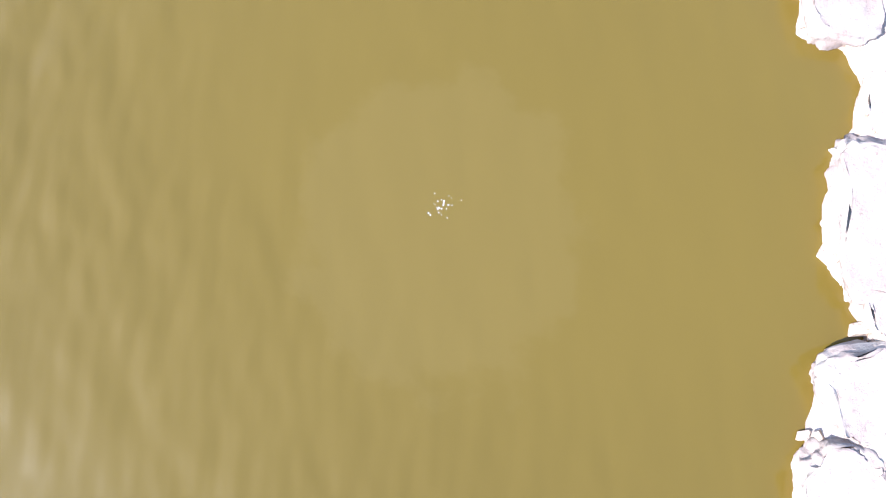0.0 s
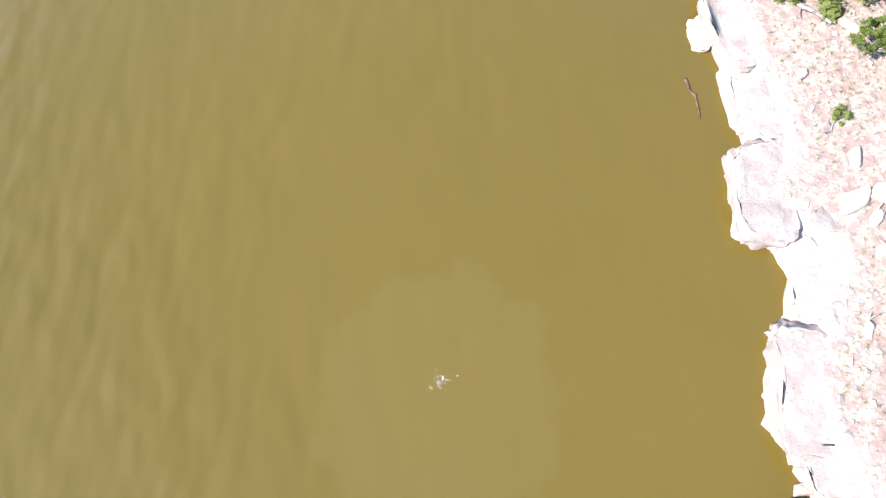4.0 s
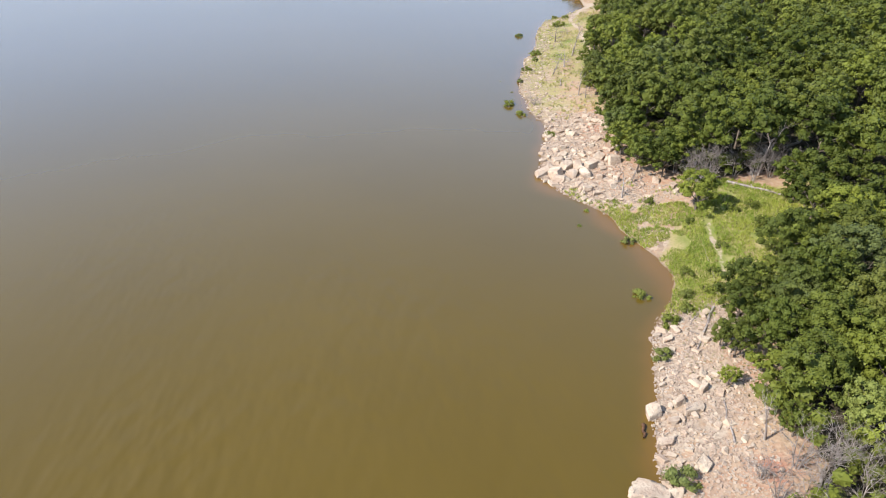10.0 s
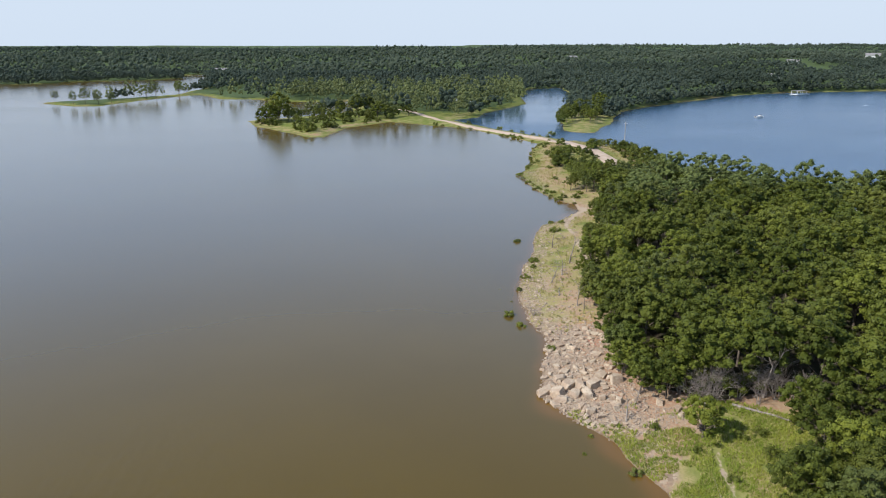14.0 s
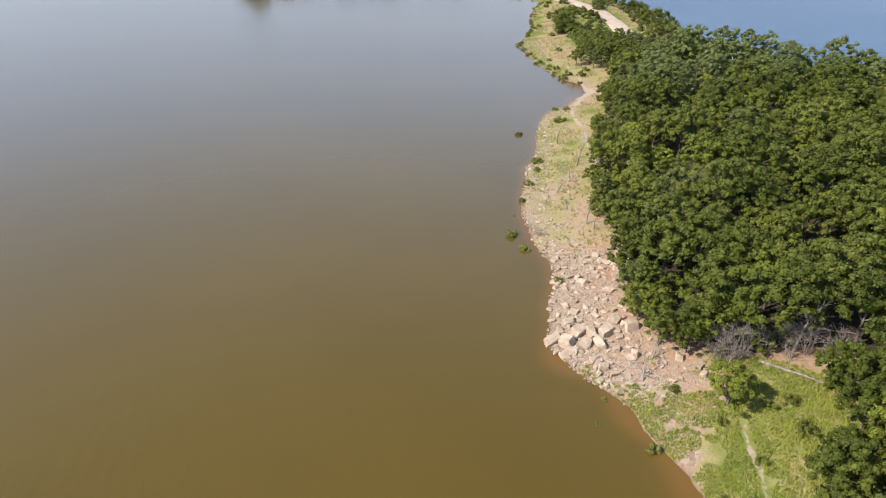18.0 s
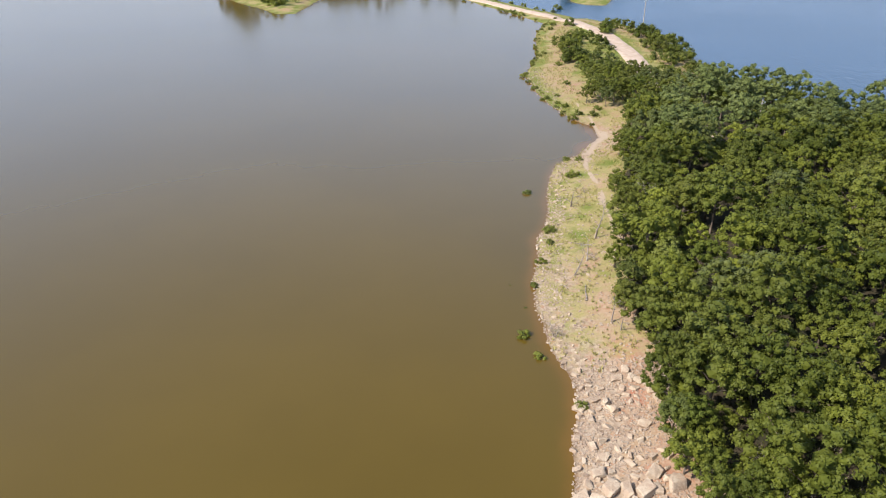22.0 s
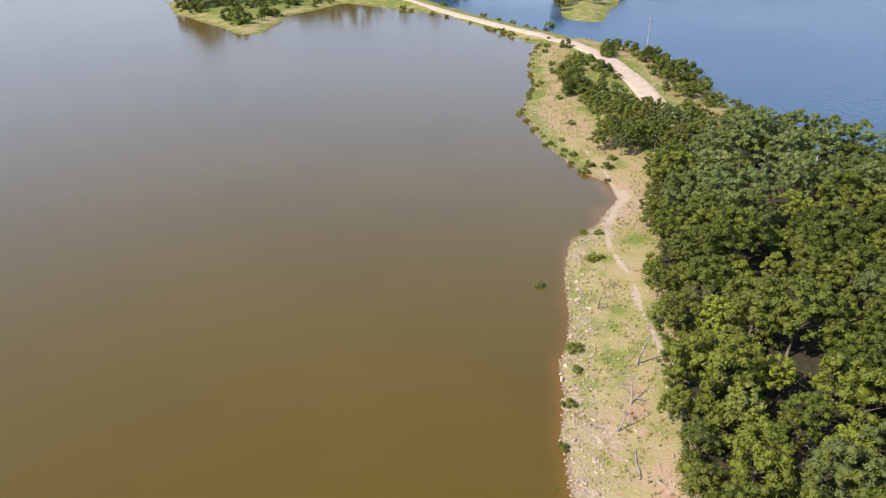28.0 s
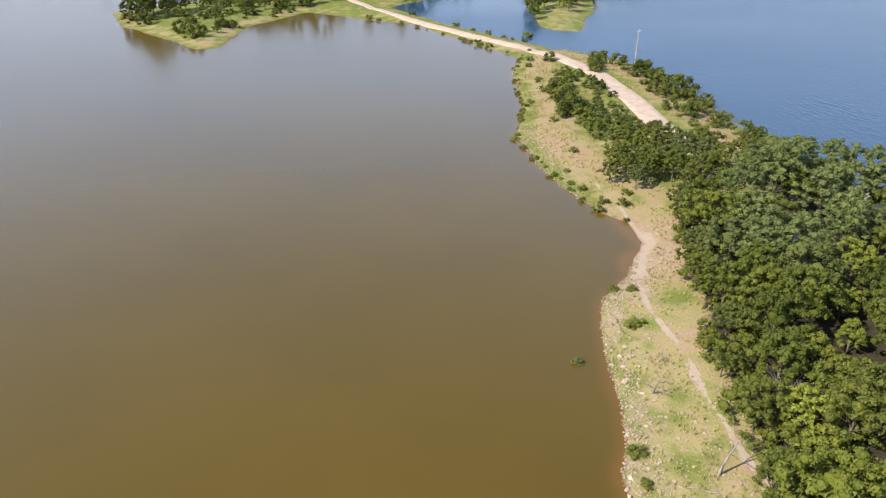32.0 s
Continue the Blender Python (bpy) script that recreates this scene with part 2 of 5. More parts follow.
def bark_material(name, light, dark):
    n = Nodes(name, 0.9, 0.2)
    c = n.mix(n.ramp(n.noise(3.0, 6, stretch=(1, 1, 0.2, 0)), 0.35, 0.65), light, dark)
    n.bump(n.noise(9.0, 5, stretch=(1, 1, 0.15, 0)), 0.6, 0.04)
    return n.done(c)


def plain_material(name, a, b, scale, rough=0.8, depth=0.02):
    n = Nodes(name, rough, 0.3)
    n.bump(n.noise(scale * 3, 6), 0.5, depth)
    return n.done(n.mix(n.ramp(n.noise(scale, 6), 0.35, 0.65), a, b))


SOIL = ground_material()
COVE_WATER = water_material("brown_water", (0.102, 0.0665, 0.0085), (0.150, 0.078, 0.014), 0.17, 0.17, 4)
LAKE_WATER = water_material("blue_water", (0.024, 0.062, 0.110), (0.09, 0.09, 0.05), 0.25, 0.30, 50)
LAKE_WATER.node_tree.nodes["Principled BSDF"].inputs["Coat Weight"].default_value = 0.0
SANDSTONE = stone_material("sandstone", (0.35, 0.288, 0.212), (0.21, 0.145, 0.105), (0.29, 0.212, 0.155), True)
BOULDER_STONE = stone_material("boulder_stone", (0.57, 0.465, 0.335), (0.24, 0.165, 0.12), (0.44, 0.325, 0.225))
RUBBLE_STONE = stone_material("rubble_stone", (0.43, 0.35, 0.26), (0.20, 0.14, 0.105), (0.34, 0.25, 0.18))
OAK_LEAVES = leaf_material("oak_leaves", (0.080, 0.101, 0.013), (0.155, 0.172, 0.021), (0.114, 0.121, 0.022))
LIME_LEAVES = leaf_material("lime_leaves", (0.190, 0.215, 0.026), (0.265, 0.29, 0.038), (0.165, 0.182, 0.030))
POPLAR_LEAVES = leaf_material("cottonwood_leaves", (0.132, 0.164, 0.045), (0.19, 0.22, 0.066), (0.115, 0.138, 0.04), 0.12, 0.1)
# pale cottonwoods far off, their colour lifted a little more for haze
GROVE_LEAVES = leaf_material("grove_leaves", (0.185, 0.212, 0.078), (0.255, 0.278, 0.112), (0.160, 0.182, 0.068), 0.12, 0.25)
SHRUB_LEAVES = leaf_material("shrub_leaves", (0.118, 0.138, 0.02), (0.20, 0.215, 0.03), (0.145, 0.155, 0.036))
DRY_GRASS = plain_material("dry_grass", (0.28, 0.27, 0.075), (0.42, 0.36, 0.14), 0.4, 0.7, 0.0)
WEEDS = plain_material("weeds", (0.20, 0.19, 0.07), (0.30, 0.25, 0.13), 0.6, 0.7, 0.0)
GRASS_BLADES = plain_material("grass_blades", (0.175, 0.232, 0.02), (0.295, 0.315, 0.042), 0.35, 0.7, 0.0)
# leaves of the distant woods, paler and bluer: the haze is in their colour
HAZED_LEAVES = leaf_material("hazed_leaves", (0.082, 0.110, 0.074), (0.138, 0.162, 0.096), (0.072, 0.096, 0.070), 0.04, 0.4)
BARK = bark_material("oak_bark", (0.20, 0.16, 0.12), (0.09, 0.07, 0.055))
WET_WOOD = bark_material("sodden_wood", (0.14, 0.075, 0.035), (0.07, 0.035, 0.02))
DEADWOOD = bark_material("bleached_wood", (0.34, 0.295, 0.25), (0.18, 0.145, 0.12))
GRAVEL = plain_material("road_gravel", (0.44, 0.325, 0.235), (0.53, 0.41, 0.31), 0.5, 0.95, 0.03)
POLE_WOOD = bark_material("pole_wood", (0.45, 0.41, 0.36), (0.32, 0.28, 0.24))
WHITE_PAINT = plain_material("white_paint", (0.80, 0.79, 0.76), (0.70, 0.69, 0.66), 1.5, 0.6, 0.005)
ROOF_GREY = plain_material("roof_shingle", (0.28, 0.26, 0.25), (0.20, 0.19, 0.18), 1.5, 0.85, 0.01)
DARK_GLASS = plain_material("dark_glass", (0.03, 0.035, 0.04), (0.05, 0.055, 0.06), 0.5, 0.15, 0.0)


# ---- mesh helpers ----
def lattice(ix, iy, seed):
    v = np.sin(ix * 127.1 + iy * 311.7 + seed * 74.7) * 43758.5453
    return v - np.floor(v)


def waves(x, y, size, seed=0, octaves=3):
    """Smooth noise from -1 to 1, of that size in metres."""
    total, amp, weight = 0.0, 1.0, 0.0
    for o in range(octaves):
        u, v = np.asarray(x, float) / size + o * 17.3, np.asarray(y, float) / size - o * 9.1
        iu, iv = np.floor(u), np.floor(v)
        fu, fv = u - iu, v - iv
        fu, fv = fu * fu * (3 - 2 * fu), fv * fv * (3 - 2 * fv)
        a, b = lattice(iu, iv, seed + o), lattice(iu + 1, iv, seed + o)
        c, d = lattice(iu, iv + 1, seed + o), lattice(iu + 1, iv + 1, seed + o)
        total = total + amp * ((a + (b - a) * fu) * (1 - fv) + (c + (d - c) * fu) * fv)
        weight, amp, size = weight + amp, amp * 0.5, size * 0.5
    return 2 * total / weight - 1


def smooth(low, high, v):
    u = np.clip((np.asarray(v, float) - low) / (high - low), 0, 1)
    return u * u * (3 - 2 * u)


def mesh_of(name, verts, faces, material, shade=False, fields=None):
    """A mesh from arrays; faces all have the same number of corners."""
    verts, faces = np.asarray(verts, np.float32), np.asarray(faces, np.int32)
    me = bpy.data.meshes.new(name)
    count, corners = faces.shape
    me.vertices.add(len(verts)), me.loops.add(count * corners), me.polygons.add(count)
    me.vertices.foreach_set("co", verts.ravel())
    me.loops.foreach_set("vertex_index", faces.ravel())
    me.polygons.foreach_set("loop_start", np.arange(0, count * corners, corners, dtype=np.int32))
    me.polygons.foreach_set("use_smooth", np.full(count, shade))
    for key, values in (fields or {}).items():
        me.attributes.new(key, "FLOAT", "POINT").data.foreach_set("value", np.asarray(values, np.float32))
    me.materials.append(material)
    me.update(calc_edges=True)
    return me


def grid_faces(nx, ny):
    i = (np.arange(ny - 1)[:, None] * nx + np.arange(nx - 1)[None]).ravel()
    return np.stack([i, i + 1, i + nx + 1, i + nx], 1)


def steps(parts):
    """Grid lines: from the first number on, stretches of (end, spacing)."""
    out = [parts[0]]
    for end, spacing in parts[1:]:
        n = max(1, round((end - out[-1]) / spacing))
        out += list(np.linspace(out[-1], end, n + 1)[1:])
    return np.array(out)


# ---- the lie of the land ----
WEST_SOUTH = [(14, -400), (13, -60), (12.2, -8), (12.6, -3.3), (13.8, 0.1), (15.7, 2.1), (14.7, 5.6), (15.1, 8.9), (16.7, 10.8), (16.8, 12.9), (14.2, 13.7),
              (14.6, 17.6), (15.4, 18.7), (15.2, 22.3), (14.6, 28.5), (14.6, 31), (16.4, 33.5), (16, 36), (16.4, 39.3), (18.1, 45.9), (19.5, 53.9)]
WEST_MIDDLE = [(23.1, 59.9), (24.7, 64), (24, 68), (21.3, 73.3), (20.3, 78), (16.3, 83.6), (13.4, 89.5), (14.7, 98), (16.2, 103), (16.7, 108.8), (14.7, 115.5),
               (14.3, 125.3), (14.6, 134), (16.5, 141), (16.4, 146), (18.9, 151.6), (20.1, 157), (21.5, 168.5), (25.3, 181)]
WEST_NORTH = [(31.3, 187), (37.6, 198), (37.8, 205.7), (34.1, 210.9), (30.5, 222), (28, 236), (27, 253), (33.5, 277), (38, 316), (44.5, 334), (50, 343)]
EAST = [(62, 345), (77, 325), (84, 311), (84, 283), (84, 255), (86, 235), (91, 214), (104, 203), (135, 192), (190, 150), (300, 20), (330, -400)]
CAUSEWAY = [(44, 331), (30, 360), (12, 392), (-8, 408), (-20, 430), (4, 436), (12, 420), (28, 392), (44, 366), (60, 346)]
SPIT = [(-314, 560), (-268, 524), (-248, 529), (-243, 576), (-232, 606), (-217, 639), (-181, 593), (-159, 593), (-125, 565), (-74, 575), (-62, 540), (-62, 490)]
ISLE = [(-88, 455), (-116, 430), (-105, 403), (-67, 356), (-60, 357), (-53, 397), (-32, 425), (-5, 408)]
CREEK = [(5, 434), (19, 451), (36, 501), (61, 548), (62, 605), (78, 715), (115, 742), (109, 638), (96, 548), (73, 461), (61, 384), (66, 375), (77, 372)]
BLUFF = [(91, 412), (118, 488), (166, 548), (251, 637), (317, 674), (413, 697), (700, 760), (1500, 800), (6000, 900), (6000, 6000), (-6000, 6000), (-6000, 760)]
ARM = [(-800, 770), (-474, 784), (-444, 794), (-410, 851), (-354, 876), (-328, 917), (-357, 1010), (-330, 1012), (-272, 850), (-240, 720), (-235, 650), (-262, 600), (-300, 566)]
SHORES = [WEST_SOUTH + WEST_MIDDLE + WEST_NORTH + EAST, CAUSEWAY, SPIT + ISLE + CREEK + BLUFF + ARM]
ROAD_LINE = [(-30, 490), (-12, 445), (5, 412), (33, 366), (53, 337), (62, 305), (63.5, 275), (62, 245), (61, 225), (62, 190)]
TRAIL = [(37, 223), (38.6, 214), (38.4, 203), (37.6, 195), (32.6, 185.5), (30.8, 177.5), (30.9, 169), (31.4, 165), (30.3, 159), (30.1, 154.5), (30.1, 150), (29.8, 145.5), (31, 140)]
MEADOW_TRAIL = [(29.6, 64), (30.3, 67), (30.5, 71), (31.0, 74)]


def edge_distance(x, y, line, closed):
    best = np.full(x.shape, 1e9)
    for (ax, ay), (bx, by) in zip(line, line[1:] + line[:1] if closed else line[1:]):
        dx, dy = bx - ax, by - ay
        u = np.clip(((x - ax) * dx + (y - ay) * dy) / (dx * dx + dy * dy), 0, 1)
        best = np.minimum(best, (x - ax - u * dx) ** 2 + (y - ay - u * dy) ** 2)
    return np.sqrt(best)


def inside(x, y, line):
    odd = np.zeros(x.shape, bool)
    for (ax, ay), (bx, by) in zip(line, line[1:] + line[:1]):
        if ay != by:
            odd ^= ((ay > y) != (by > y)) & (x < (bx - ax) * (y - ay) / (by - ay) + ax)
    return odd


def inland(x, y):
    """Metres inland from the waterline; minus out on the water."""
    x, y = np.asarray(x, float), np.asarray(y, float)
    best = np.full(x.shape, -1e9)
    for line in SHORES:
        d = edge_distance(x, y, line, True)
        best = np.maximum(best, np.where(inside(x, y, line), d, -d))
    far = smooth(260, 420, y)
    best = best - 0.35 * (1 - smooth(30, 36, y))
    return best + (1 - far) * (0.45 * waves(x, y, 3.5, 3) + 0.2 * waves(x, y, 0.9, 5, 2)) + far * 4 * waves(x, y, 30, 4)


def land_height(x, y, s=None):
    x, y = np.asarray(x, float), np.asarray(y, float)
    s = inland(x, y) if s is None else s
    ledge = 1 - smooth(30, 36, y)
    bank = 0.16 * np.minimum(s, 12) + 0.05 * np.clip(s - 12, 0, 40)
    bank = bank * (1 - 0.35 * smooth(180, 230, y))
    shelf = 0.80 * smooth(0.25, 1.3, s) + 0.15 * smooth(1.2, 2.6, s) + 0.12 * np.minimum(s, 14)
    up = ledge * shelf + (1 - ledge) * bank
    far = smooth(440, 520, y)
    hill = 8 * smooth(20, 700, s) + 3 * smooth(600, 2600, s) + 8 * waves(x, y, 700, 8) * smooth(100, 600, s) + 8 * waves(x, y, 230, 9) * smooth(30, 250, s) + 0.6
    hill = hill + 9 * np.exp(-((x + 60) / 320) ** 2 - ((y - 1700) / 350) ** 2) + 6 * np.exp(-((x - 560) / 260) ** 2 - ((y - 1180) / 260) ** 2)
    bluff = (4.5 * smooth(0, 25, s) + 2 * smooth(40, 200, s)) * smooth(95, 150, x)
    up = (1 - far) * up + far * (np.minimum(0.12 * s, 1.2) + hill - 0.6 + bluff)
    up = up + np.where(s > 0, 0.10 * waves(x, y, 2.0, 12) * smooth(0.2, 2, s), 0)
    return np.where(s > 0, up, np.maximum(0.22 * s, -3.0))


def tree_line(y):
    """How far east the wood begins, on the peninsula."""
    ys = [-80, 10, 22, 26, 30, 37, 42, 50, 58, 64, 70, 76, 82, 86, 90, 96, 104, 112, 122, 136, 146, 156, 168, 176, 184, 190, 200, 206, 216, 224, 236]
    xs = [42, 36, 30, 24, 22, 26, 26, 28, 31.5, 36.5, 41, 42, 37, 29.5, 25.5, 25, 25.5, 26, 25.5, 27, 31, 32, 35, 37.5, 39.5, 41.5, 44.5, 47, 54, 66, 90]
    return np.interp(y, ys, xs)


def wood_end(x):
    """How far north the wood reaches."""
    return np.interp(x, [50, 64, 75, 84, 92, 115, 130], [214, 214, 205, 199, 191, 186, 180])


def is_wood(x, y, s):
    near = (x > tree_line(y)) & (y < wood_end(x)) & (s > 2.5) & ~((x > 40) & (y < 4))
    return near


xs = steps([-6000, (-2500, 300), (-900, 60), (-300, 15), (-130, 7), (0, 3.5), (10, 1.4), (32, 0.45), (60, 1.3), (130, 2.5), (500, 12), (1200, 50), (2600, 110), (6000, 350)])
ys = steps([-400, (-60, 40), (-14, 3), (60, 0.5), (120, 0.65), (215, 0.85), (345, 1.7), (450, 3), (700, 8), (1100, 16), (2600, 75), (6000, 350)])
gx, gy = (a.ravel() for a in np.meshgrid(xs, ys))
shore = inland(gx, gy)
gz = land_height(gx, gy, shore)
away = smooth(430, 520, gy)
wooded = is_wood(gx, gy, shore)
torn = 1.6 * waves(gx, gy, 5, 71) + 0.9 * waves(gx, gy, 1.3, 72)
def lush(x, y):
    """The damp part of the cove, where the grass stands tall and green."""
    return smooth(-2.0, 2.0, x - 24.2 - 0.45 * (y - 66) + 1.5 * waves(x, y, 3, 74))


meadow = (0.25 + 0.75 * lush(gx, gy)) * smooth(57, 63, gy + torn) * smooth(79, 73, gy - 5.5 * smooth(29, 33, gx) + 1.5 * torn) * smooth(-0.3, 0.6, shore + 0.3 * torn)
fields = {
    "stony": np.clip(smooth(8, 3, shore) * smooth(33, 40, gy) + 0.25 * smooth(24, 5, shore), 0, 1) * (1 - 0.6 * smooth(165, 220, gy)) * (1 - 0.7 * meadow),
    "rock": smooth(2.6, 1.2, shore + 0.8 * waves(gx, gy, 2.5, 31)) * smooth(33, 30, gy) * (shore > -1) + smooth(7, 3, shore + 2 * torn) * smooth(90, 130, gx) * smooth(440, 480, gy) * (shore > -4),
    "ledge": smooth(33, 28, gy + torn),
    "grass": np.clip(0.95 * meadow * (0.8 + 0.35 * waves(gx, gy, 4, 73)) + smooth(112, 140, gy) * (0.30 + 0.2 * waves(gx, gy, 9, 14)) + (0.30 + 0.35 * waves(gx, gy, 6, 75)) * smooth(100, 118, gy) * smooth(188, 172, gy) + 0.5 * smooth(345, 370, gy) * smooth(10, -20, gx) * smooth(5, 9, shore + torn) + 0.10
                     + 0.22 * smooth(202, 209, gy) * smooth(236, 222, gy) + 0.45 * smooth(212, 225, gy) * smooth(12, 18, shore + 2 * torn) + 0.38 * smooth(212, 222, gy) * smooth(5, 2.5, shore + 0.5 * torn) + 0.1 * smooth(220, 240, gy) + 0.3 * smooth(345, 365, gy) * smooth(1, 4, shore + torn) * smooth(-40, -15, gx) + 0.25 * away * smooth(120, 90, gx), 0, 1),
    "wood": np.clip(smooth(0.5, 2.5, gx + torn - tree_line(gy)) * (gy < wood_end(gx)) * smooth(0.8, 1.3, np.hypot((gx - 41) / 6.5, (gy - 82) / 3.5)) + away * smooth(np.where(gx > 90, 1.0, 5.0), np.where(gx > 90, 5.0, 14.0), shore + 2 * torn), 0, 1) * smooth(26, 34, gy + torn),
    "red": sum(smooth(1.0, 0.2, np.hypot((gx - x) / rx, (gy - y) / ry) + 0.15 * torn) for x, y, rx, ry in ((23.4, 112.5, 2.2, 4.5), (23.2, 104.8, 2.0, 4.0), (21.8, 87.6, 3.0, 1.6), (22.0, 92.5, 2.5, 2.0), (48, 86, 6, 3.0), (22.4, 19.5, 2.2, 2.0), (24.0, 36.5, 2.0, 2.0), (38, 205, 3, 5), (-104, 408, 9, 12), (-92, 390, 9, 12), (-80, 374, 9, 12), (-67, 360, 9, 9), (22, 384, 30, 6), (34, 362, 12, 14))),
    "far": smooth(440, 470, gy),
    "path": np.maximum(0.55 * smooth(0.5, 0.1, edge_distance(gx, gy, MEADOW_TRAIL, False) + 0.2 * torn), np.maximum(0.68 * smooth(0.95, 0.1, edge_distance(gx, gy, TRAIL, False) + 0.3 * torn), 0.8 * smooth(3.5, 1.5, shore + 0.6 * torn) * smooth(183, 188, gy) * smooth(205, 199, gy))),
    "wet": smooth(0.45, 0.0, shore + 0.25 * torn) * smooth(33, 37, gy),
}
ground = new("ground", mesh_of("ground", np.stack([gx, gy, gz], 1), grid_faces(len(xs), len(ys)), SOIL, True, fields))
tagged(ground, "pale stony lake bank with dry grass and wooded hills behind", "ground", kind="structure")


def divide(y):
    """The line between the two waters: the peninsula's spine and the causeway."""
    return np.interp(y, [-6000, 330, 345, 440, 6000], [60, 60, 55, -14, -14])


def water_sheet(name, side, us, ys, material, label):
    u, y = (a.ravel() for a in np.meshgrid(us, ys))
    x = divide(y) + side * u
    s = inland(x, y)
    shallow = np.clip(1 + s / 3.0, 0, 1) * (0.45 + 0.4 * waves(x, y, 14, 21)) * smooth(20, 45, y) + 0.25 * np.clip(1 + s / 1.5, 0, 1)
    for cx, cy, r in ((23, 66, 7), (20.5, 77, 5), (37, 203, 7), (33, 192, 5), (14, 86, 5)):
        shallow = shallow + 0.85 * smooth(1.1 * r, 0, np.hypot(x - cx, y - cy)) * np.clip(1 + s / 7.0, 0, 1)
    f = grid_faces(len(us), len(ys))
    ob = new(name, mesh_of(name, np.stack([x, y, 0 * x], 1), f if side > 0 else f[:, ::-1], material, True, {"shallow": shallow, "calm": smooth(395, 440, y) * smooth(-10, 20, x) * smooth(125, 95, x), "chop": (0.3 if side > 0 else 0.03) + 0.93 * smooth(105, 25, y) * smooth(-60, -25, -np.abs(x)) * (0.4 + 0.6 * smooth(6, -12, x)), "stirred": smooth(8.5, 2.5, np.hypot(x - 0.5, np.where(y > 6.9, 1.05, 0.8) * (y - 6.9)))}))
    return tagged(ob, label, "lake", kind="structure")


water_ys = steps([-4000, (-60, 400), (-14, 5), (60, 0.8), (230, 1.2), (450, 3), (1100, 14), (4500, 400)])
water_sheet("water_cove", -1, steps([0, (20, 2.5), (50, 0.7), (75, 1.5), (400, 14), (5000, 500)]), water_ys, COVE_WATER, "calm silty brown lake water with faint ripples")
water_sheet("water_lake", 1, steps([0, (80, 3), (400, 14), (5000, 500)]), water_ys, LAKE_WATER, "blue lake water beyond the wooded peninsula")


# ---- road along the causeway ----
def spaced(line, gap):
    out = []
    for (ax, ay), (bx, by) in zip(line, line[1:]):
        n = max(1, int(math.hypot(bx - ax, by - ay) / gap))
        out += [(ax + (bx - ax) * k / n, ay + (by - ay) * k / n) for k in range(n)]
    pts = np.array(out + [line[-1]])
    for _ in range(4):
        pts[1:-1] = (pts[:-2] + 2 * pts[1:-1] + pts[2:]) / 4
    return pts


def make_road():
    pts = spaced(ROAD_LINE, 2.0)
    tang = np.gradient(pts, axis=0)
    tang /= np.linalg.norm(tang, axis=1)[:, None]
    side = np.stack([tang[:, 1], -tang[:, 0]], 1)
    half = np.interp(pts[:, 1], [200, 225, 240, 285, 330, 360, 500], [1.6, 1.8, 3.2, 3.4, 2.6, 2.1, 2.0])
    verts, cols = [], [-1.15, -1, -0.5, 0, 0.5, 1, 1.15]
    for c in cols:
        w = half * (1 + 0.12 * waves(pts[:, 0] + 50 * c, pts[:, 1], 6, 40))
        p = pts + side * (c * w)[:, None]
        crown = land_height(pts[:, 0], pts[:, 1])
        z = np.maximum(land_height(p[:, 0], p[:, 1]), crown - 0.1) + (0.10 if abs(c) <= 1 else -0.25)
        verts.append(np.stack([p[:, 0], p[:, 1], z], 1))
    v = np.stack(verts, 1).reshape(-1, 3)
    ob = new("road", mesh_of("road", v, grid_faces(len(cols), len(pts)), GRAVEL, True))
    tagged(ob, "pale pinkish gravel road along the causeway", "road", kind="structure")


make_road()


# ---- trees and plants ----
def thing(name, label, category, group="", kind=""):
    return tagged(new(name), label, category, group, kind)


def put_part(name, me, parent, label=""):
    ob = new(name, me)
    ob.parent = parent
    return tagged(ob, label)


def limb_mesh(name, limbs, material, sides=5):
    """Tapered limbs in one mesh: each a list of (point, radius)."""
    verts, faces = [], []
    for limb in limbs:
        base = len(verts)
        for k, (p, r) in enumerate(limb):
            a = limb[max(k - 1, 0)][0]
            b = limb[min(k + 1, len(limb) - 1)][0]
            axis = (Vector(b) - Vector(a)).normalized()
            u = axis.orthogonal().normalized()
            w = axis.cross(u)
            for s in range(sides):
                q = 2 * math.pi * s / sides
                verts.append(Vector(p) + r * (math.cos(q) * u + math.sin(q) * w))
        for k in range(len(limb) - 1):
            for s in range(sides):
                t = (s + 1) % sides
                faces.append((base + k * sides + s, base + k * sides + t, base + (k + 1) * sides + t, base + (k + 1) * sides + s))
    return mesh_of(name, [tuple(v) for v in verts], faces, material, True)


def branch_limbs(rng, start, way, length, radius, depth, droop=0.0, spread=0.6, split=3):
    """A limb and its branches, crooked and tapering."""
    limbs, pts, p, d = [], [], Vector(start), Vector(way).normalized()
    n = 4 if depth else 3
    for k in range(n + 1):
        pts.append((p.copy(), radius * (1 - 0.75 * k / n)))
        d = (d + Vector((rng.uniform(-1, 1), rng.uniform(-1, 1), rng.uniform(-0.6, 0.6) - droop)) * 0.22).normalized()
        p = p + d * length / n
    limbs.append(pts)
    if depth:
        for _ in range(split):
            k = rng.randint(1, n)
            side = Vector((rng.uniform(-1, 1), rng.uniform(-1, 1), rng.uniform(-0.2, 0.7)))
            limbs += branch_limbs(rng, pts[k][0], d + side * spread * 1.6, length * rng.uniform(0.45, 0.7), pts[k][1] * 0.65 + 0.005, depth - 1, droop, spread, split)
    return limbs


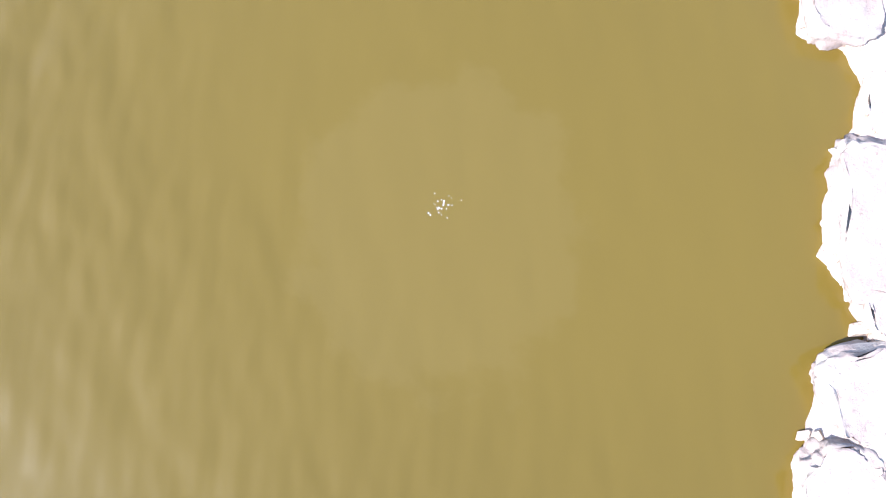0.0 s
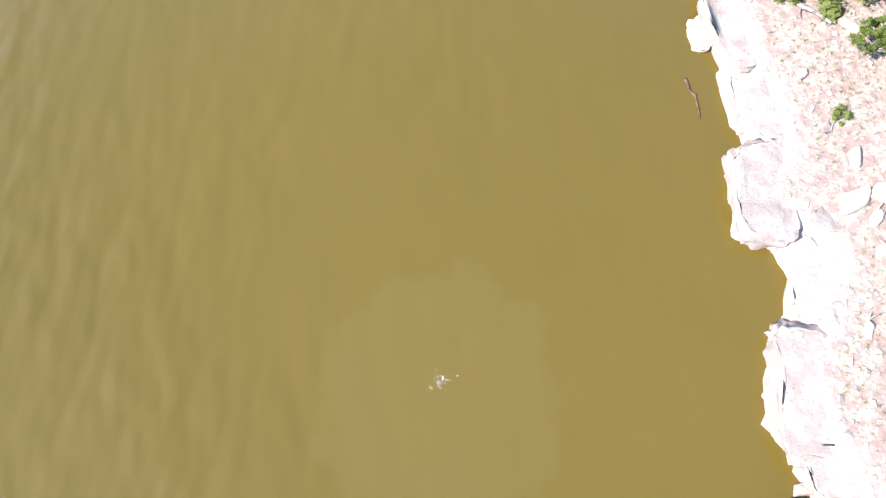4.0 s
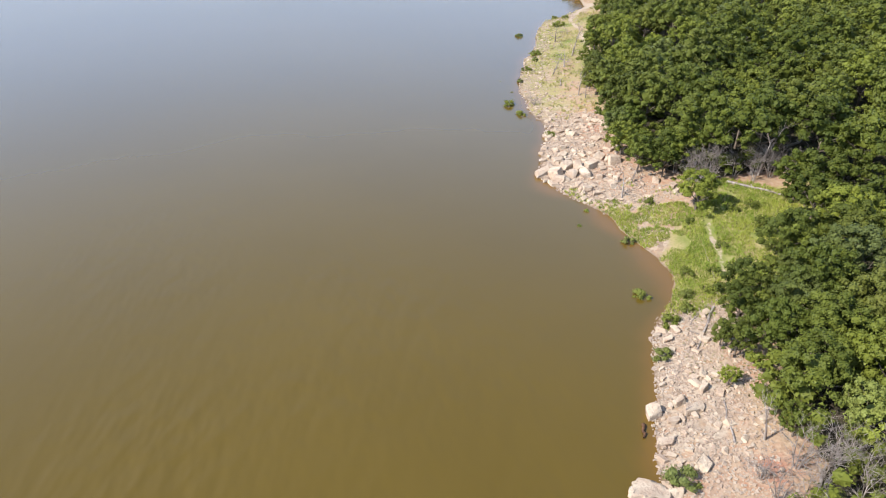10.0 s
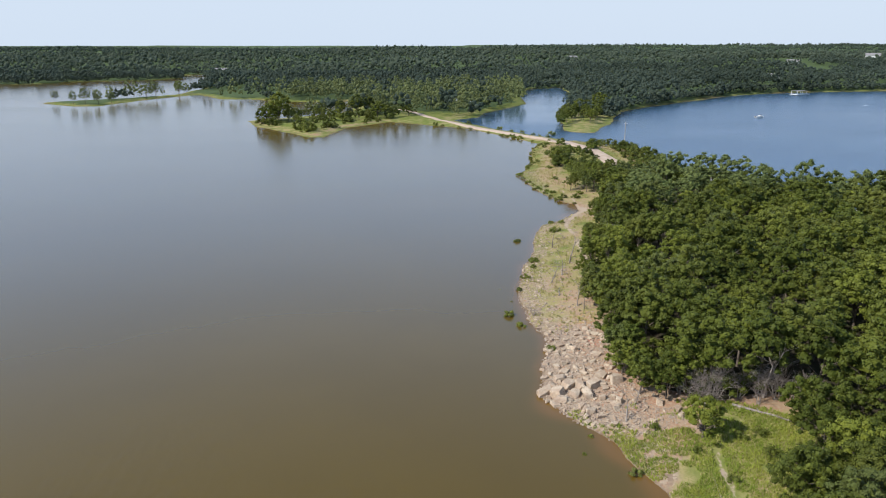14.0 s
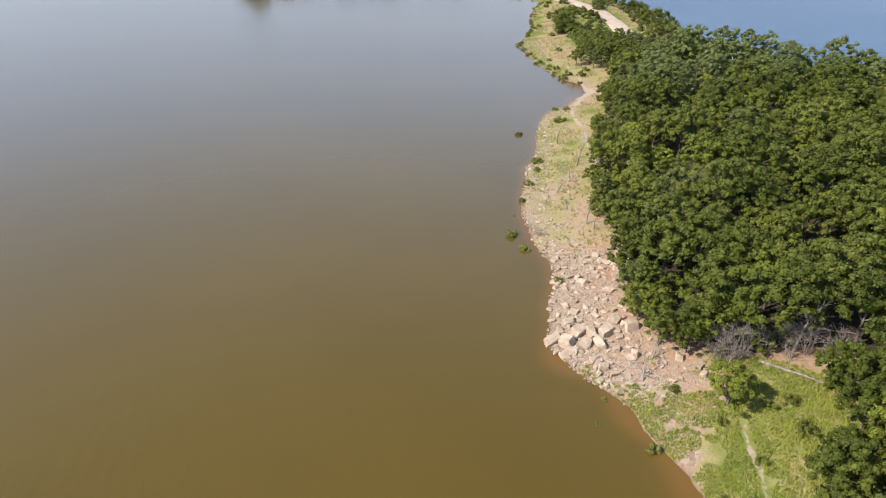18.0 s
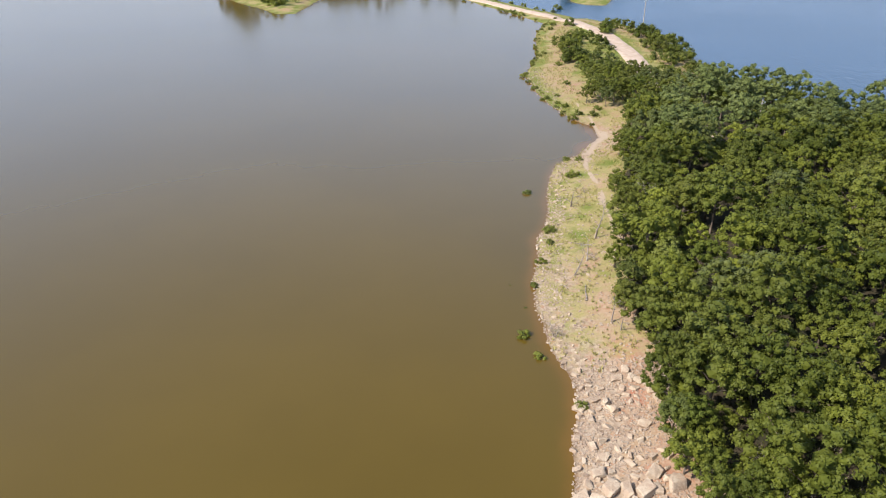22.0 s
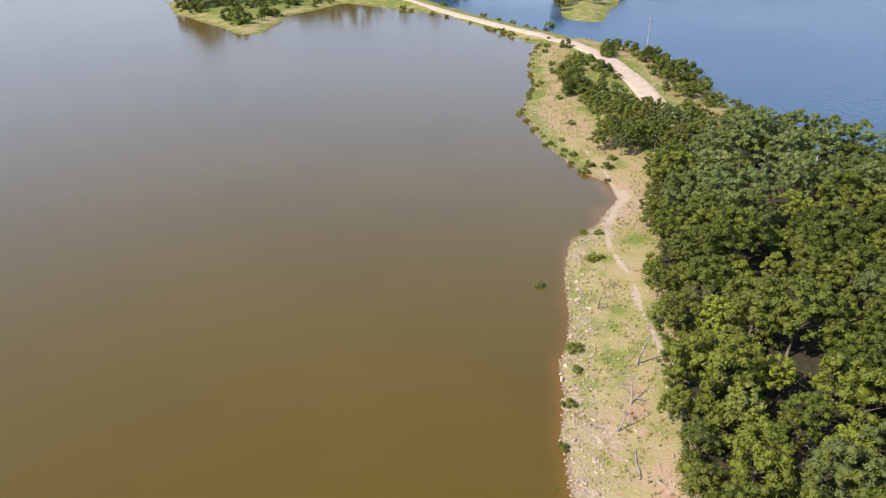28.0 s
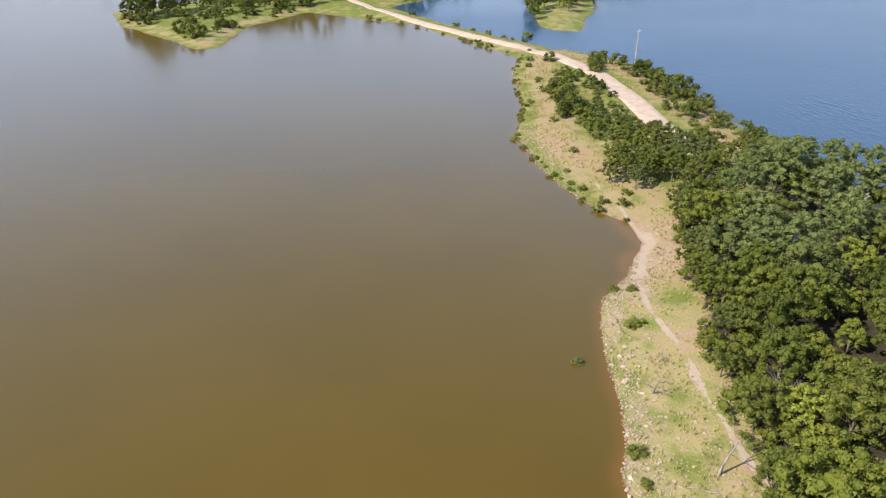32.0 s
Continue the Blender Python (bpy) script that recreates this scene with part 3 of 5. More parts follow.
def icosahedron(level):
    bm = bmesh.new()
    bmesh.ops.create_icosphere(bm, subdivisions=level, radius=1.0)
    bm.verts.ensure_lookup_table()
    v, f = np.array([p.co[:] for p in bm.verts]), np.array([[p.index for p in q.verts] for q in bm.faces])
    bm.free()
    return v, f


CORE = icosahedron(1)


def leaf_cloud(rng, centres, radii, per, size, flat=0.85):
    """Billows of foliage: a shaded inner mass each, under sprays of leaves."""
    n = len(centres) * per
    c = np.repeat(centres, per, 0)
    r = np.repeat(radii, per)[:, None]
    d = rng.normal(size=(n, 3))
    d[:, 2] = np.abs(d[:, 2]) * 1.1 - 0.35
    d /= np.linalg.norm(d, axis=1)[:, None]
    squash = np.array([1, 1, flat])
    p = c + d * r * rng.uniform(0.5, 1.2, (n, 1)) * squash
    normal = d + rng.normal(size=(n, 3)) * 0.4 + np.array([0, 0, 0.3])
    normal /= np.linalg.norm(normal, axis=1)[:, None]
    u = np.cross(normal, rng.normal(size=(n, 3)))
    u /= np.linalg.norm(u, axis=1)[:, None]
    w = np.cross(normal, u)
    s = size * rng.uniform(0.55, 1.4, (n, 1))
    corners = np.stack([p + u * s, p - u * 0.55 * s + w * 0.75 * s, p - u * 0.55 * s - w * 0.75 * s], 1).reshape(-1, 3)
    v, f = CORE
    k = len(centres)
    inner = centres[:, None] + v[None] * (radii[:, None, None] * 0.74 * squash) * rng.uniform(0.7, 1.12, (k, len(v), 1))
    faces = np.concatenate([np.arange(3 * n).reshape(-1, 3), (f[None] + (3 * n + np.arange(k) * len(v))[:, None, None]).reshape(-1, 3)])
    return np.concatenate([corners, inner.reshape(-1, 3)]), faces


def crown_clumps(rng, count, wide, tall, base, lean=0.25):
    """Billow centres and radii of an uneven dome-shaped crown."""
    k = np.arange(count)
    h = np.clip(0.98 - 1.45 * (k + 0.5) / count + rng.normal(size=count) * 0.10, -0.6, 1.0)
    a = 2.4 * k + rng.normal(size=count) * 0.35
    ring = np.sqrt(np.clip(1 - h * h, 0, 1))
    lobe = 1 + 0.20 * np.sin(2 * a + rng.uniform(0, 6)) + 0.14 * np.sin(3 * a + 2 * h + rng.uniform(0, 6))
    out = lobe * rng.uniform(0.68, 1.0, count)
    c = np.stack([wide * ring * out * np.cos(a), wide * ring * out * np.sin(a), base + tall * h * (0.6 + 0.4 * out)], 1)
    return c, rng.uniform(0.24, 0.48, count) * wide * np.sqrt(16 / max(count, 12))


def tree_meshes(kind, seed, leaves, wide, tall, base, clumps, per, size, bark=None):
    rng, pick = np.random.default_rng(seed), random.Random(seed)
    limbs = [[((0, 0, -0.4), 0.20), ((0.05, 0, 0.7), 0.16), ((0.1, -0.05, base * 0.55), 0.13), ((0.05, 0.1, base), 0.09)]]
    for k in range(6):
        a = k * 1.05 + pick.uniform(-0.3, 0.3)
        limbs += branch_limbs(pick, (0.08, 0, base * pick.uniform(0.4, 0.7)), (math.cos(a), math.sin(a), 0.9), wide * 0.85, 0.075, 1, 0.0, 0.5, 1)
    c, r = crown_clumps(rng, clumps, wide, tall, base)
    # the shaded heart of the crown
    c, r = np.concatenate([c, [(0, 0, base + 0.05 * tall), (0.3, -0.2, base + 0.22 * tall)]]), np.concatenate([r, [0.50 * wide, 0.30 * wide]])
    v, f = leaf_cloud(rng, c, r, per, size, 0.85)
    return limb_mesh(kind + "_trunk", limbs, bark or BARK, 4), mesh_of(kind + "_crown", v, f, leaves)


OAKS = [tree_meshes("oak", 100 + k, OAK_LEAVES, 2.7 + 0.25 * (k % 3), 2.6 + 0.3 * (k % 2), 4.0 + 0.4 * (k % 3), 62 + 5 * (k % 3), 40, 0.135) for k in range(8)]
NEAR_OAKS = [tree_meshes("near_oak", 120 + k, OAK_LEAVES, 2.6 + 0.25 * (k % 3), 2.5, 3.8, 80, 80, 0.10) for k in range(4)]
NEAR_LIMES = [tree_meshes("near_lime", 130 + k, LIME_LEAVES, 2.3, 2.2, 3.3, 70, 70, 0.10) for k in range(3)]
LIMES = [tree_meshes("lime_oak", 140 + k, LIME_LEAVES, 2.3, 2.3, 3.5, 58, 42, 0.13) for k in range(2)]
POPLARS = [tree_meshes("cottonwood", 160 + k, POPLAR_LEAVES, 3.0, 4.0, 5.6, 74, 42, 0.14) for k in range(3)]


def make_tree(kind, meshes, label, category, group):
    e = thing(kind, label, category, group)
    put_part("trunk", meshes[0], e)
    put_part("crown", meshes[1], e)
    return e


def place(x, y, z, turn=0.0, size=1.0, lean=0.0):
    return pose(x, y, z, lean, 0, turn) @ Matrix.Diagonal((size, size, size, 1))


def stand(ob, x, y, turn=0.0, size=1.0, sink=0.0, lean=0.0):
    ob.matrix_basis = place(x, y, max(float(land_height(np.array([x]), np.array([y]))[0]), -0.12) - sink, turn, size, lean)
    return ob


def copy_at(ob, x, y, turn=0.0, size=1.0, sink=0.0, lean=0.0):
    return stand(copy_thing(ob, Matrix()), x, y, turn, size, sink, lean)


def scatter(count, x0, x1, y0, y1, gap, accept, seed, tries=40):
    """Points of a stretch that keep their distance."""
    rng = np.random.default_rng(seed)
    px, py = rng.uniform(x0, x1, count * tries), rng.uniform(y0, y1, count * tries)
    ok = accept(px, py)
    cell, taken, out = gap, {}, []
    for x, y in zip(px[ok], py[ok]):
        i, j = int(x // cell), int(y // cell)
        if any((x - u) ** 2 + (y - v) ** 2 < gap * gap for a in (-1, 0, 1) for b in (-1, 0, 1) for u, v in taken.get((i + a, j + b), ())):
            continue
        taken.setdefault((i, j), []).append((x, y))
        out.append((x, y))
        if len(out) >= count:
            break
    return out


def wood_spots(px, py):
    s = inland(px, py)
    clearing = ((px - 41) ** 2 / 42 + (py - 82) ** 2 / 12) < 1
    on_road = edge_distance(px, py, ROAD_LINE, False) < 4.5
    return is_wood(px, py, s) & ~clearing & ~on_road


LIGHT_TREES = [(45.4, 155.0), (43.7, 157.6), (37.0, 148.2), (36.4, 144.0), (39.6, 136.4), (40.4, 123.2), (50.6, 161.0), (34.0, 132.0)]
spots = scatter(900, 18, 125, 20, 220, 4.7, wood_spots, 7)
NEAR_TREES = [(33.9, 54.4, 1.15, 0), (28.4, 49.2, 0.9, 0), (28.6, 43.2, 1.0, 2), (30.6, 38.4, 0.95, 2), (25.6, 49.6, 0.6, 0), (26.4, 39.6, 0.5, 0), (20.6, 27.9, 0.72, 2), (25.6, 26.3, 0.95, 1), (23.7, 22.3, 0.68, 1), (22.2, 23.6, 0.42, 2),
              (28.6, 57.0, 0.85, 0), (35.5, 63.6, 1.0, 0), (38.4, 57.6, 1.2, 0), (41.5, 62.7, 1.1, 0), (32.2, 47.6, 1.05, 2), (25.0, 51.4, 0.42, 0), (23.9, 46.1, 0.36, 2), (34.4, 42.6, 1.15, 0), (36.6, 49.4, 1.2, 0), (33.4, 33.6, 1.05, 1), (29.6, 29.4, 1.0, 1), (28.6, 22.6, 0.95, 2), (33.0, 26.6, 1.1, 0), (31.6, 52.8, 0.9, 0), (27.2, 53.6, 0.7, 2)]
spots = [p for p in spots if (p[1] > 60 or p[0] > 36) and all(math.hypot(p[0] - t[0], p[1] - t[1]) > 3.6 for t in NEAR_TREES)]
spots = [p for p in spots if all(math.hypot(p[0] - x, p[1] - y) > 3.4 for x, y in LIGHT_TREES)]
spots.sort(key=lambda p: p[0] - float(tree_line(p[1])) + (0 if 30 < p[1] < 200 else 25) - (40 if p[1] > 175 and p[0] > 55 else 0))
oak_things = [make_tree("oak_tree", m, "dense green oak with a rounded crown on the peninsula", "tree", "oaks of the wood") for m in OAKS]
near_things = [make_tree("oak_tree", m, "leafy green oak at the edge of the stony bank", "tree", "oaks of the wood") for m in NEAR_OAKS]
near_limes = [make_tree("young_oak_tree", m, "bright yellow-green young oak above the ledge", "tree", "light trees of the wood") for m in NEAR_LIMES]
lime_things = [make_tree("young_oak_tree", m, "bright yellow-green young tree among darker oaks", "tree", "light trees of the wood") for m in LIMES]
poplar_things = [make_tree("cottonwood_tree", m, "tall pale green cottonwood by the far water", "tree", "cottonwoods") for m in POPLARS]
rnd = random.Random(5)
used, rest = set(), []


def grow(sources, x, y, size, sink=0.1):
    """The first of a kind is the built one itself, the rest are its copies."""
    src = rnd.choice(sources)
    turn, lean = rnd.uniform(0, 360), rnd.uniform(-4, 4)
    if src.name in used:
        return copy_at(src, x, y, turn, size, sink, lean)
    used.add(src.name)
    return stand(src, x, y, turn, size, sink, lean)


for n, (x, y) in enumerate(spots):
    if n >= 300:
        rest.append((x, y))
        continue
    east = x - float(tree_line(y))
    size = rnd.uniform(0.85, 1.5) * (0.68 if east < 3 else 1.0)
    if x > 48 and y > 170 and rnd.random() < 0.45:
        grow(poplar_things, x, y, rnd.uniform(0.9, 1.2))
    elif y < 68:
        grow(near_limes if rnd.random() < 0.42 else near_things, x, y, size)
    elif rnd.random() < 0.035 and east > 4:
        grow(lime_things, x, y, size)
    else:
        grow(oak_things, x, y, size)


def joined(name, items, material, label, category):
    """Many meshes, each with its pose, in one object."""
    vs, fs, base = [], [], 0
    cache = {}
    for me, m in items:
        if me.name not in cache:
            v = np.empty(len(me.vertices) * 3, np.float32)
            me.vertices.foreach_get("co", v)
            f = np.empty(len(me.loops), np.int32)
            me.loops.foreach_get("vertex_index", f)
            cache[me.name] = v.reshape(-1, 3), f.reshape(len(me.polygons), -1)
        v, f = cache[me.name]
        a = np.array(m)
        vs.append(v @ a[:3, :3].T + a[:3, 3])
        fs.append(f + base)
        base += len(v)
    ob = new(name, mesh_of(name, np.concatenate(vs), np.concatenate(fs), material))
    return tagged(ob, label, category, kind="stuff")


far_oaks = [mesh_of("oak_far", *leaf_cloud(np.random.default_rng(200 + k), *crown_clumps(np.random.default_rng(210 + k), 40, 3.0, 2.6, 4.2), 24, 0.19, 0.85), OAK_LEAVES) for k in range(4)]
rest_z = land_height(np.array([p[0] for p in rest]), np.array([p[1] for p in rest]))
crowns = [(rnd.choice(far_oaks), place(x, y, z, rnd.uniform(0, 360), rnd.uniform(0.85, 1.45))) for (x, y), z in zip(rest, rest_z)]
# saplings and brush under the edge of the wood
brush = [mesh_of("brush", *leaf_cloud(np.random.default_rng(230 + k), *crown_clumps(np.random.default_rng(240 + k), 8, 1.5, 1.1, 1.1), 60, 0.13, 0.85), OAK_LEAVES) for k in range(4)]
brush_at = scatter(170, 20, 62, 24, 216, 2.0, lambda px, py: wood_spots(px, py) & (px < tree_line(py) + 11), 8)
brush_z = land_height(np.array([p[0] for p in brush_at]), np.array([p[1] for p in brush_at]))
joined("underbrush", [(rnd.choice(brush), place(x, y, z, rnd.uniform(0, 360), rnd.uniform(0.7, 1.5))) for (x, y), z in zip(brush_at, brush_z)], OAK_LEAVES, "green saplings and brush under the oaks", "brush")
joined("woodland", crowns, OAK_LEAVES, "dense oak wood covering the middle of the peninsula", "woods")

# ---- far woods on the hills ----
HOUSE_SPOTS = [(14, 560), (360, 812), (452, 968), (642, 1120), (690, 1140), (209, 1229), (-325, 1072)]
lumps = []
for k in range(6):
    g = np.random.default_rng(300 + k)
    lumps.append(mesh_of("tree_lump", *leaf_cloud(g, *crown_clumps(g, 8, 3.5, 2.6, 3.4 + (k % 3)), 9, 0.42, 1.0), HAZED_LEAVES))
small = []
for k in range(4):
    g = np.random.default_rng(320 + k)
    small.append(mesh_of("tree_lump", *leaf_cloud(g, *crown_clumps(g, 3, 6.0, 2.6, 4.2), 5, 0.9, 0.9), HAZED_LEAVES))


poplar_lumps = []
for k in range(5):
    g = np.random.default_rng(340 + k)
    poplar_lumps.append(mesh_of("grove_lump", *leaf_cloud(g, *crown_clumps(g, 11, 2.2, 5.2, 5.2), 10, 0.36, 1.1), GROVE_LEAVES))


def far_spots(px, py):
    s = inland(px, py)
    glade = (waves(px, py, 90, 51) > 0.42) | (waves(px, py, 22, 54) > 0.45)
    for x, y in HOUSE_SPOTS:
        glade = glade | ((np.abs(px - x - (py - y) * x / y) < 16) & (py < y + 14) & (py > y - 55))
    return (s > np.where(px > 95, 1.5, 3.5)) & (np.abs(px) < 0.75 * py + 40) & ~glade & (edge_distance(px, py, ROAD_LINE, False) > 6) & ~grove_land(px, py)


def grove_land(px, py):
    """The low flats behind the causeway, with cottonwoods and lawns."""
    return (py < 690) & (px < 70) & (px > -330)


def grove_spots(px, py):
    s = inland(px, py)
    lawn = (waves(px, py, 26, 52) > 0.34) | (s < 3.0) | ((px < -130) & (waves(px, py, 17, 53) > np.where(px < -185, -0.3, 0.0))) | ((px < -185) & (s < 6))
    return (s > 1.5) & grove_land(px, py) & ~lawn & (edge_distance(px, py, ROAD_LINE, False) > 5) & (py > 446)


def woods(name, items, meshes, low, high, label, material=HAZED_LEAVES):
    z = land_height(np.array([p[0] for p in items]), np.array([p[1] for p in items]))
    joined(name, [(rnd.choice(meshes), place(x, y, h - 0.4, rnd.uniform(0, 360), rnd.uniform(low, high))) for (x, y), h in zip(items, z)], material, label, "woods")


def waterside(px, py):
    s = inland(px, py)
    return (s > np.where(px > 150, 3.5, 0.8)) & (s < 9) & (np.abs(px) < 0.75 * py + 40) & ~((px < 100) & (py < 470)) & ~grove_land(px, py)


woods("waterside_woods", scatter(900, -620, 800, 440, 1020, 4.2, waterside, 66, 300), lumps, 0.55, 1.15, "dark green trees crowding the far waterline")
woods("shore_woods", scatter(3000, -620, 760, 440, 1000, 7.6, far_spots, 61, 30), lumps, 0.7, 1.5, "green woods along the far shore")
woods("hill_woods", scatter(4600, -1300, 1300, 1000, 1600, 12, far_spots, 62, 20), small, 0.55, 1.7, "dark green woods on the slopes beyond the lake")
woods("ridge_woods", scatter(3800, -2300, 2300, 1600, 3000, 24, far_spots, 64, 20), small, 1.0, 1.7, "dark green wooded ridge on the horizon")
grove_at = scatter(900, -330, 70, 440, 690, 6.4, grove_spots, 63, 40)
dark_trees = [p for p in grove_at if waves(p[0], p[1], 30, 55) > 0.12]
pale_trees = [p for p in grove_at if waves(p[0], p[1], 30, 55) <= 0.12]
woods("cottonwood_grove", pale_trees, poplar_lumps, 0.6, 1.6, "pale green cottonwoods on the flats behind the causeway", GROVE_LEAVES)
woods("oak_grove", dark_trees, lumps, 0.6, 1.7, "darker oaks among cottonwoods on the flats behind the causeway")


# ---- rocks ----
def ball(level):
    bm = bmesh.new()
    bmesh.ops.create_icosphere(bm, subdivisions=level, radius=1.0)
    bm.verts.ensure_lookup_table()
    v = np.array([p.co[:] for p in bm.verts])
    f = np.array([[p.index for p in q.verts] for q in bm.faces])
    bm.free()
    return v, f


BALL = ball(5)


def block_mesh(name, seed, size, points=16, worn=0.0):
    """An angular tabular block: the hull of points strewn on a skewed box, its edges worn."""
    rng = np.random.default_rng(seed)
    bm = bmesh.new()
    for k in range(points):
        p = rng.uniform(-1, 1, 3)
        p[k % 3] = math.copysign(rng.uniform(0.82, 1.0), p[k % 3])
        p[(k + 1) % 3] = math.copysign(rng.uniform(0.5, 1.0), p[(k + 1) % 3])
        bm.verts.new(Vector(((p[0] + 0.25 * p[1]) * size[0], p[1] * size[1], (p[2] + 0.12 * p[0]) * size[2])))
    hull = bmesh.ops.convex_hull(bm, input=list(bm.verts))
    bmesh.ops.delete(bm, geom=[e for e in hull["geom_interior"] if isinstance(e, bmesh.types.BMVert)], context="VERTS")
    bmesh.ops.dissolve_limit(bm, angle_limit=radians(9), verts=list(bm.verts), edges=list(bm.edges))
    if worn:
        bmesh.ops.bevel(bm, geom=list(bm.edges), offset=worn, segments=1, affect="EDGES")
    bmesh.ops.triangulate(bm, faces=list(bm.faces))
    bmesh.ops.recalc_face_normals(bm, faces=list(bm.faces))
    me = bpy.data.meshes.new(name)
    bm.to_mesh(me)
    bm.free()
    me.materials.append(BOULDER_STONE)
    return me


def shard_mesh(seed):
    """A small angular chip of stone."""
    rng = np.random.default_rng(seed)
    v = np.array([(x, y, z) for z in (-1, 1) for y in (-1, 1) for x in (-1, 1)], float)
    v = v * np.array([1.0, 0.72, 0.42]) * rng.uniform(0.55, 1.1, (8, 3))
    v[4:, :2] *= 0.8
    return mesh_of("shard", v, [(0, 2, 3, 1), (4, 5, 7, 6), (0, 1, 5, 4), (1, 3, 7, 5), (3, 2, 6, 7), (2, 0, 4, 6)], BOULDER_STONE, False)


def ledge_mesh(seed, size):
    """A slab of bedded sandstone, split along its layers and broken at the edges."""
    v, f = BALL
    rng = np.random.default_rng(seed)
    v = np.sign(v) * np.abs(v) ** 0.42
    for _ in range(6):
        a = rng.uniform(0, 2 * math.pi)
        n = np.array([math.cos(a), math.sin(a), rng.uniform(-0.1, 0.25)])
        n /= np.linalg.norm(n)
        v = v - np.maximum(v @ n - rng.uniform(0.9, 1.15), 0)[:, None] * n
    tip = rng.uniform(-0.06, 0.06, 2)
    v[:, 2] = np.minimum(v[:, 2], 0.78 + tip[0] * v[:, 0] + tip[1] * v[:, 1])
    side = smooth(0.5, 1.1, np.hypot(v[:, 0], v[:, 1]))
    v = v * np.array(size)
    x, y, z = v.T
    bed = np.floor(z / 0.30 + 0.5 * waves(x, y, 1.5, seed))
    out = np.stack([x, y], 1) / (np.hypot(x, y) + 1e-6)[:, None]
    chip = 0.46 * waves(x + 0.6 * bed, y - 0.6 * bed, 1.1, seed + 1, 2) + 0.30 * waves(x - 0.3 * bed, y + 0.3 * bed, 0.36, seed + 2, 3) + 0.08 * (lattice(bed, 0 * bed, seed) - 0.5)
    push = np.minimum(chip, 0.30) * side
    rise = 0.10 * waves(x, y, 0.9, seed + 4) + 0.04 * np.round(1.3 * waves(x, y, 1.6, seed + 6)) + 0.02 * waves(x, y, 0.22, seed + 5)
    v = np.stack([x + out[:, 0] * push, y + out[:, 1] * push, z + rise * (z > 0)], 1)
    return mesh_of("rock_slab", v, f, SANDSTONE if max(size) > 1.5 else BOULDER_STONE, True)


def slab(x, y, z, size, turn, seed, label):
    ob = new("rock_slab", ledge_mesh(seed, size))
    ob.matrix_basis = pose(x, y, z, 0, 0, turn)
    return tagged(ob, label, "rock", "slabs of the ledge")


LEDGE = [
    (15.85, 16.3, (1.6, 2.8, 1.85), -3), (17.1, 13.2, (0.95, 1.25, 1.35), 18), (17.3, 11.0, (0.9, 1.35, 1.3), -4), (16.25, 6.4, (1.65, 3.1, 1.75), -5), (16.8, 2.8, (1.35, 1.3, 1.7), 10),
    (15.55, 0.0, (1.85, 1.75, 1.8), 18), (14.1, -3.4, (1.4, 1.75, 1.8), 6), (16.2, -3.9, (0.95, 1.9, 1.85), -12), (14.1, -7.2, (1.9, 2.3, 1.8), 4),
    (16.3, 21.6, (1.3, 3.2, 1.65), 5), (15.95, 26.8, (1.5, 4.0, 1.65), 6), (15.8, 31.0, (1.1, 1.3, 1.2), 30), (18.2, 9.8, (0.5, 0.6, 1.85), 30), (18.5, 14.6, (0.7, 0.5, 1.95), -20),
]
for k, (x, y, size, turn) in enumerate(LEDGE):
    slab(x + 0.3, y, -0.32, size, turn, 500 + k, "pale weathered sandstone slab at the water's edge")
slab(14.5, 26.1, -0.1, (0.62, 1.15, 0.55), 5, 520, "grey boulder standing in the water beside the ledge")
slab(15.0, 35.5, 0.0, (1.35, 0.85, 0.7), -12, 521, "large pinkish boulder jutting into the water")
slab(15.2, 33.2, 0.0, (0.6, 0.5, 0.5), 40, 522, "small pale boulder at the water's edge")
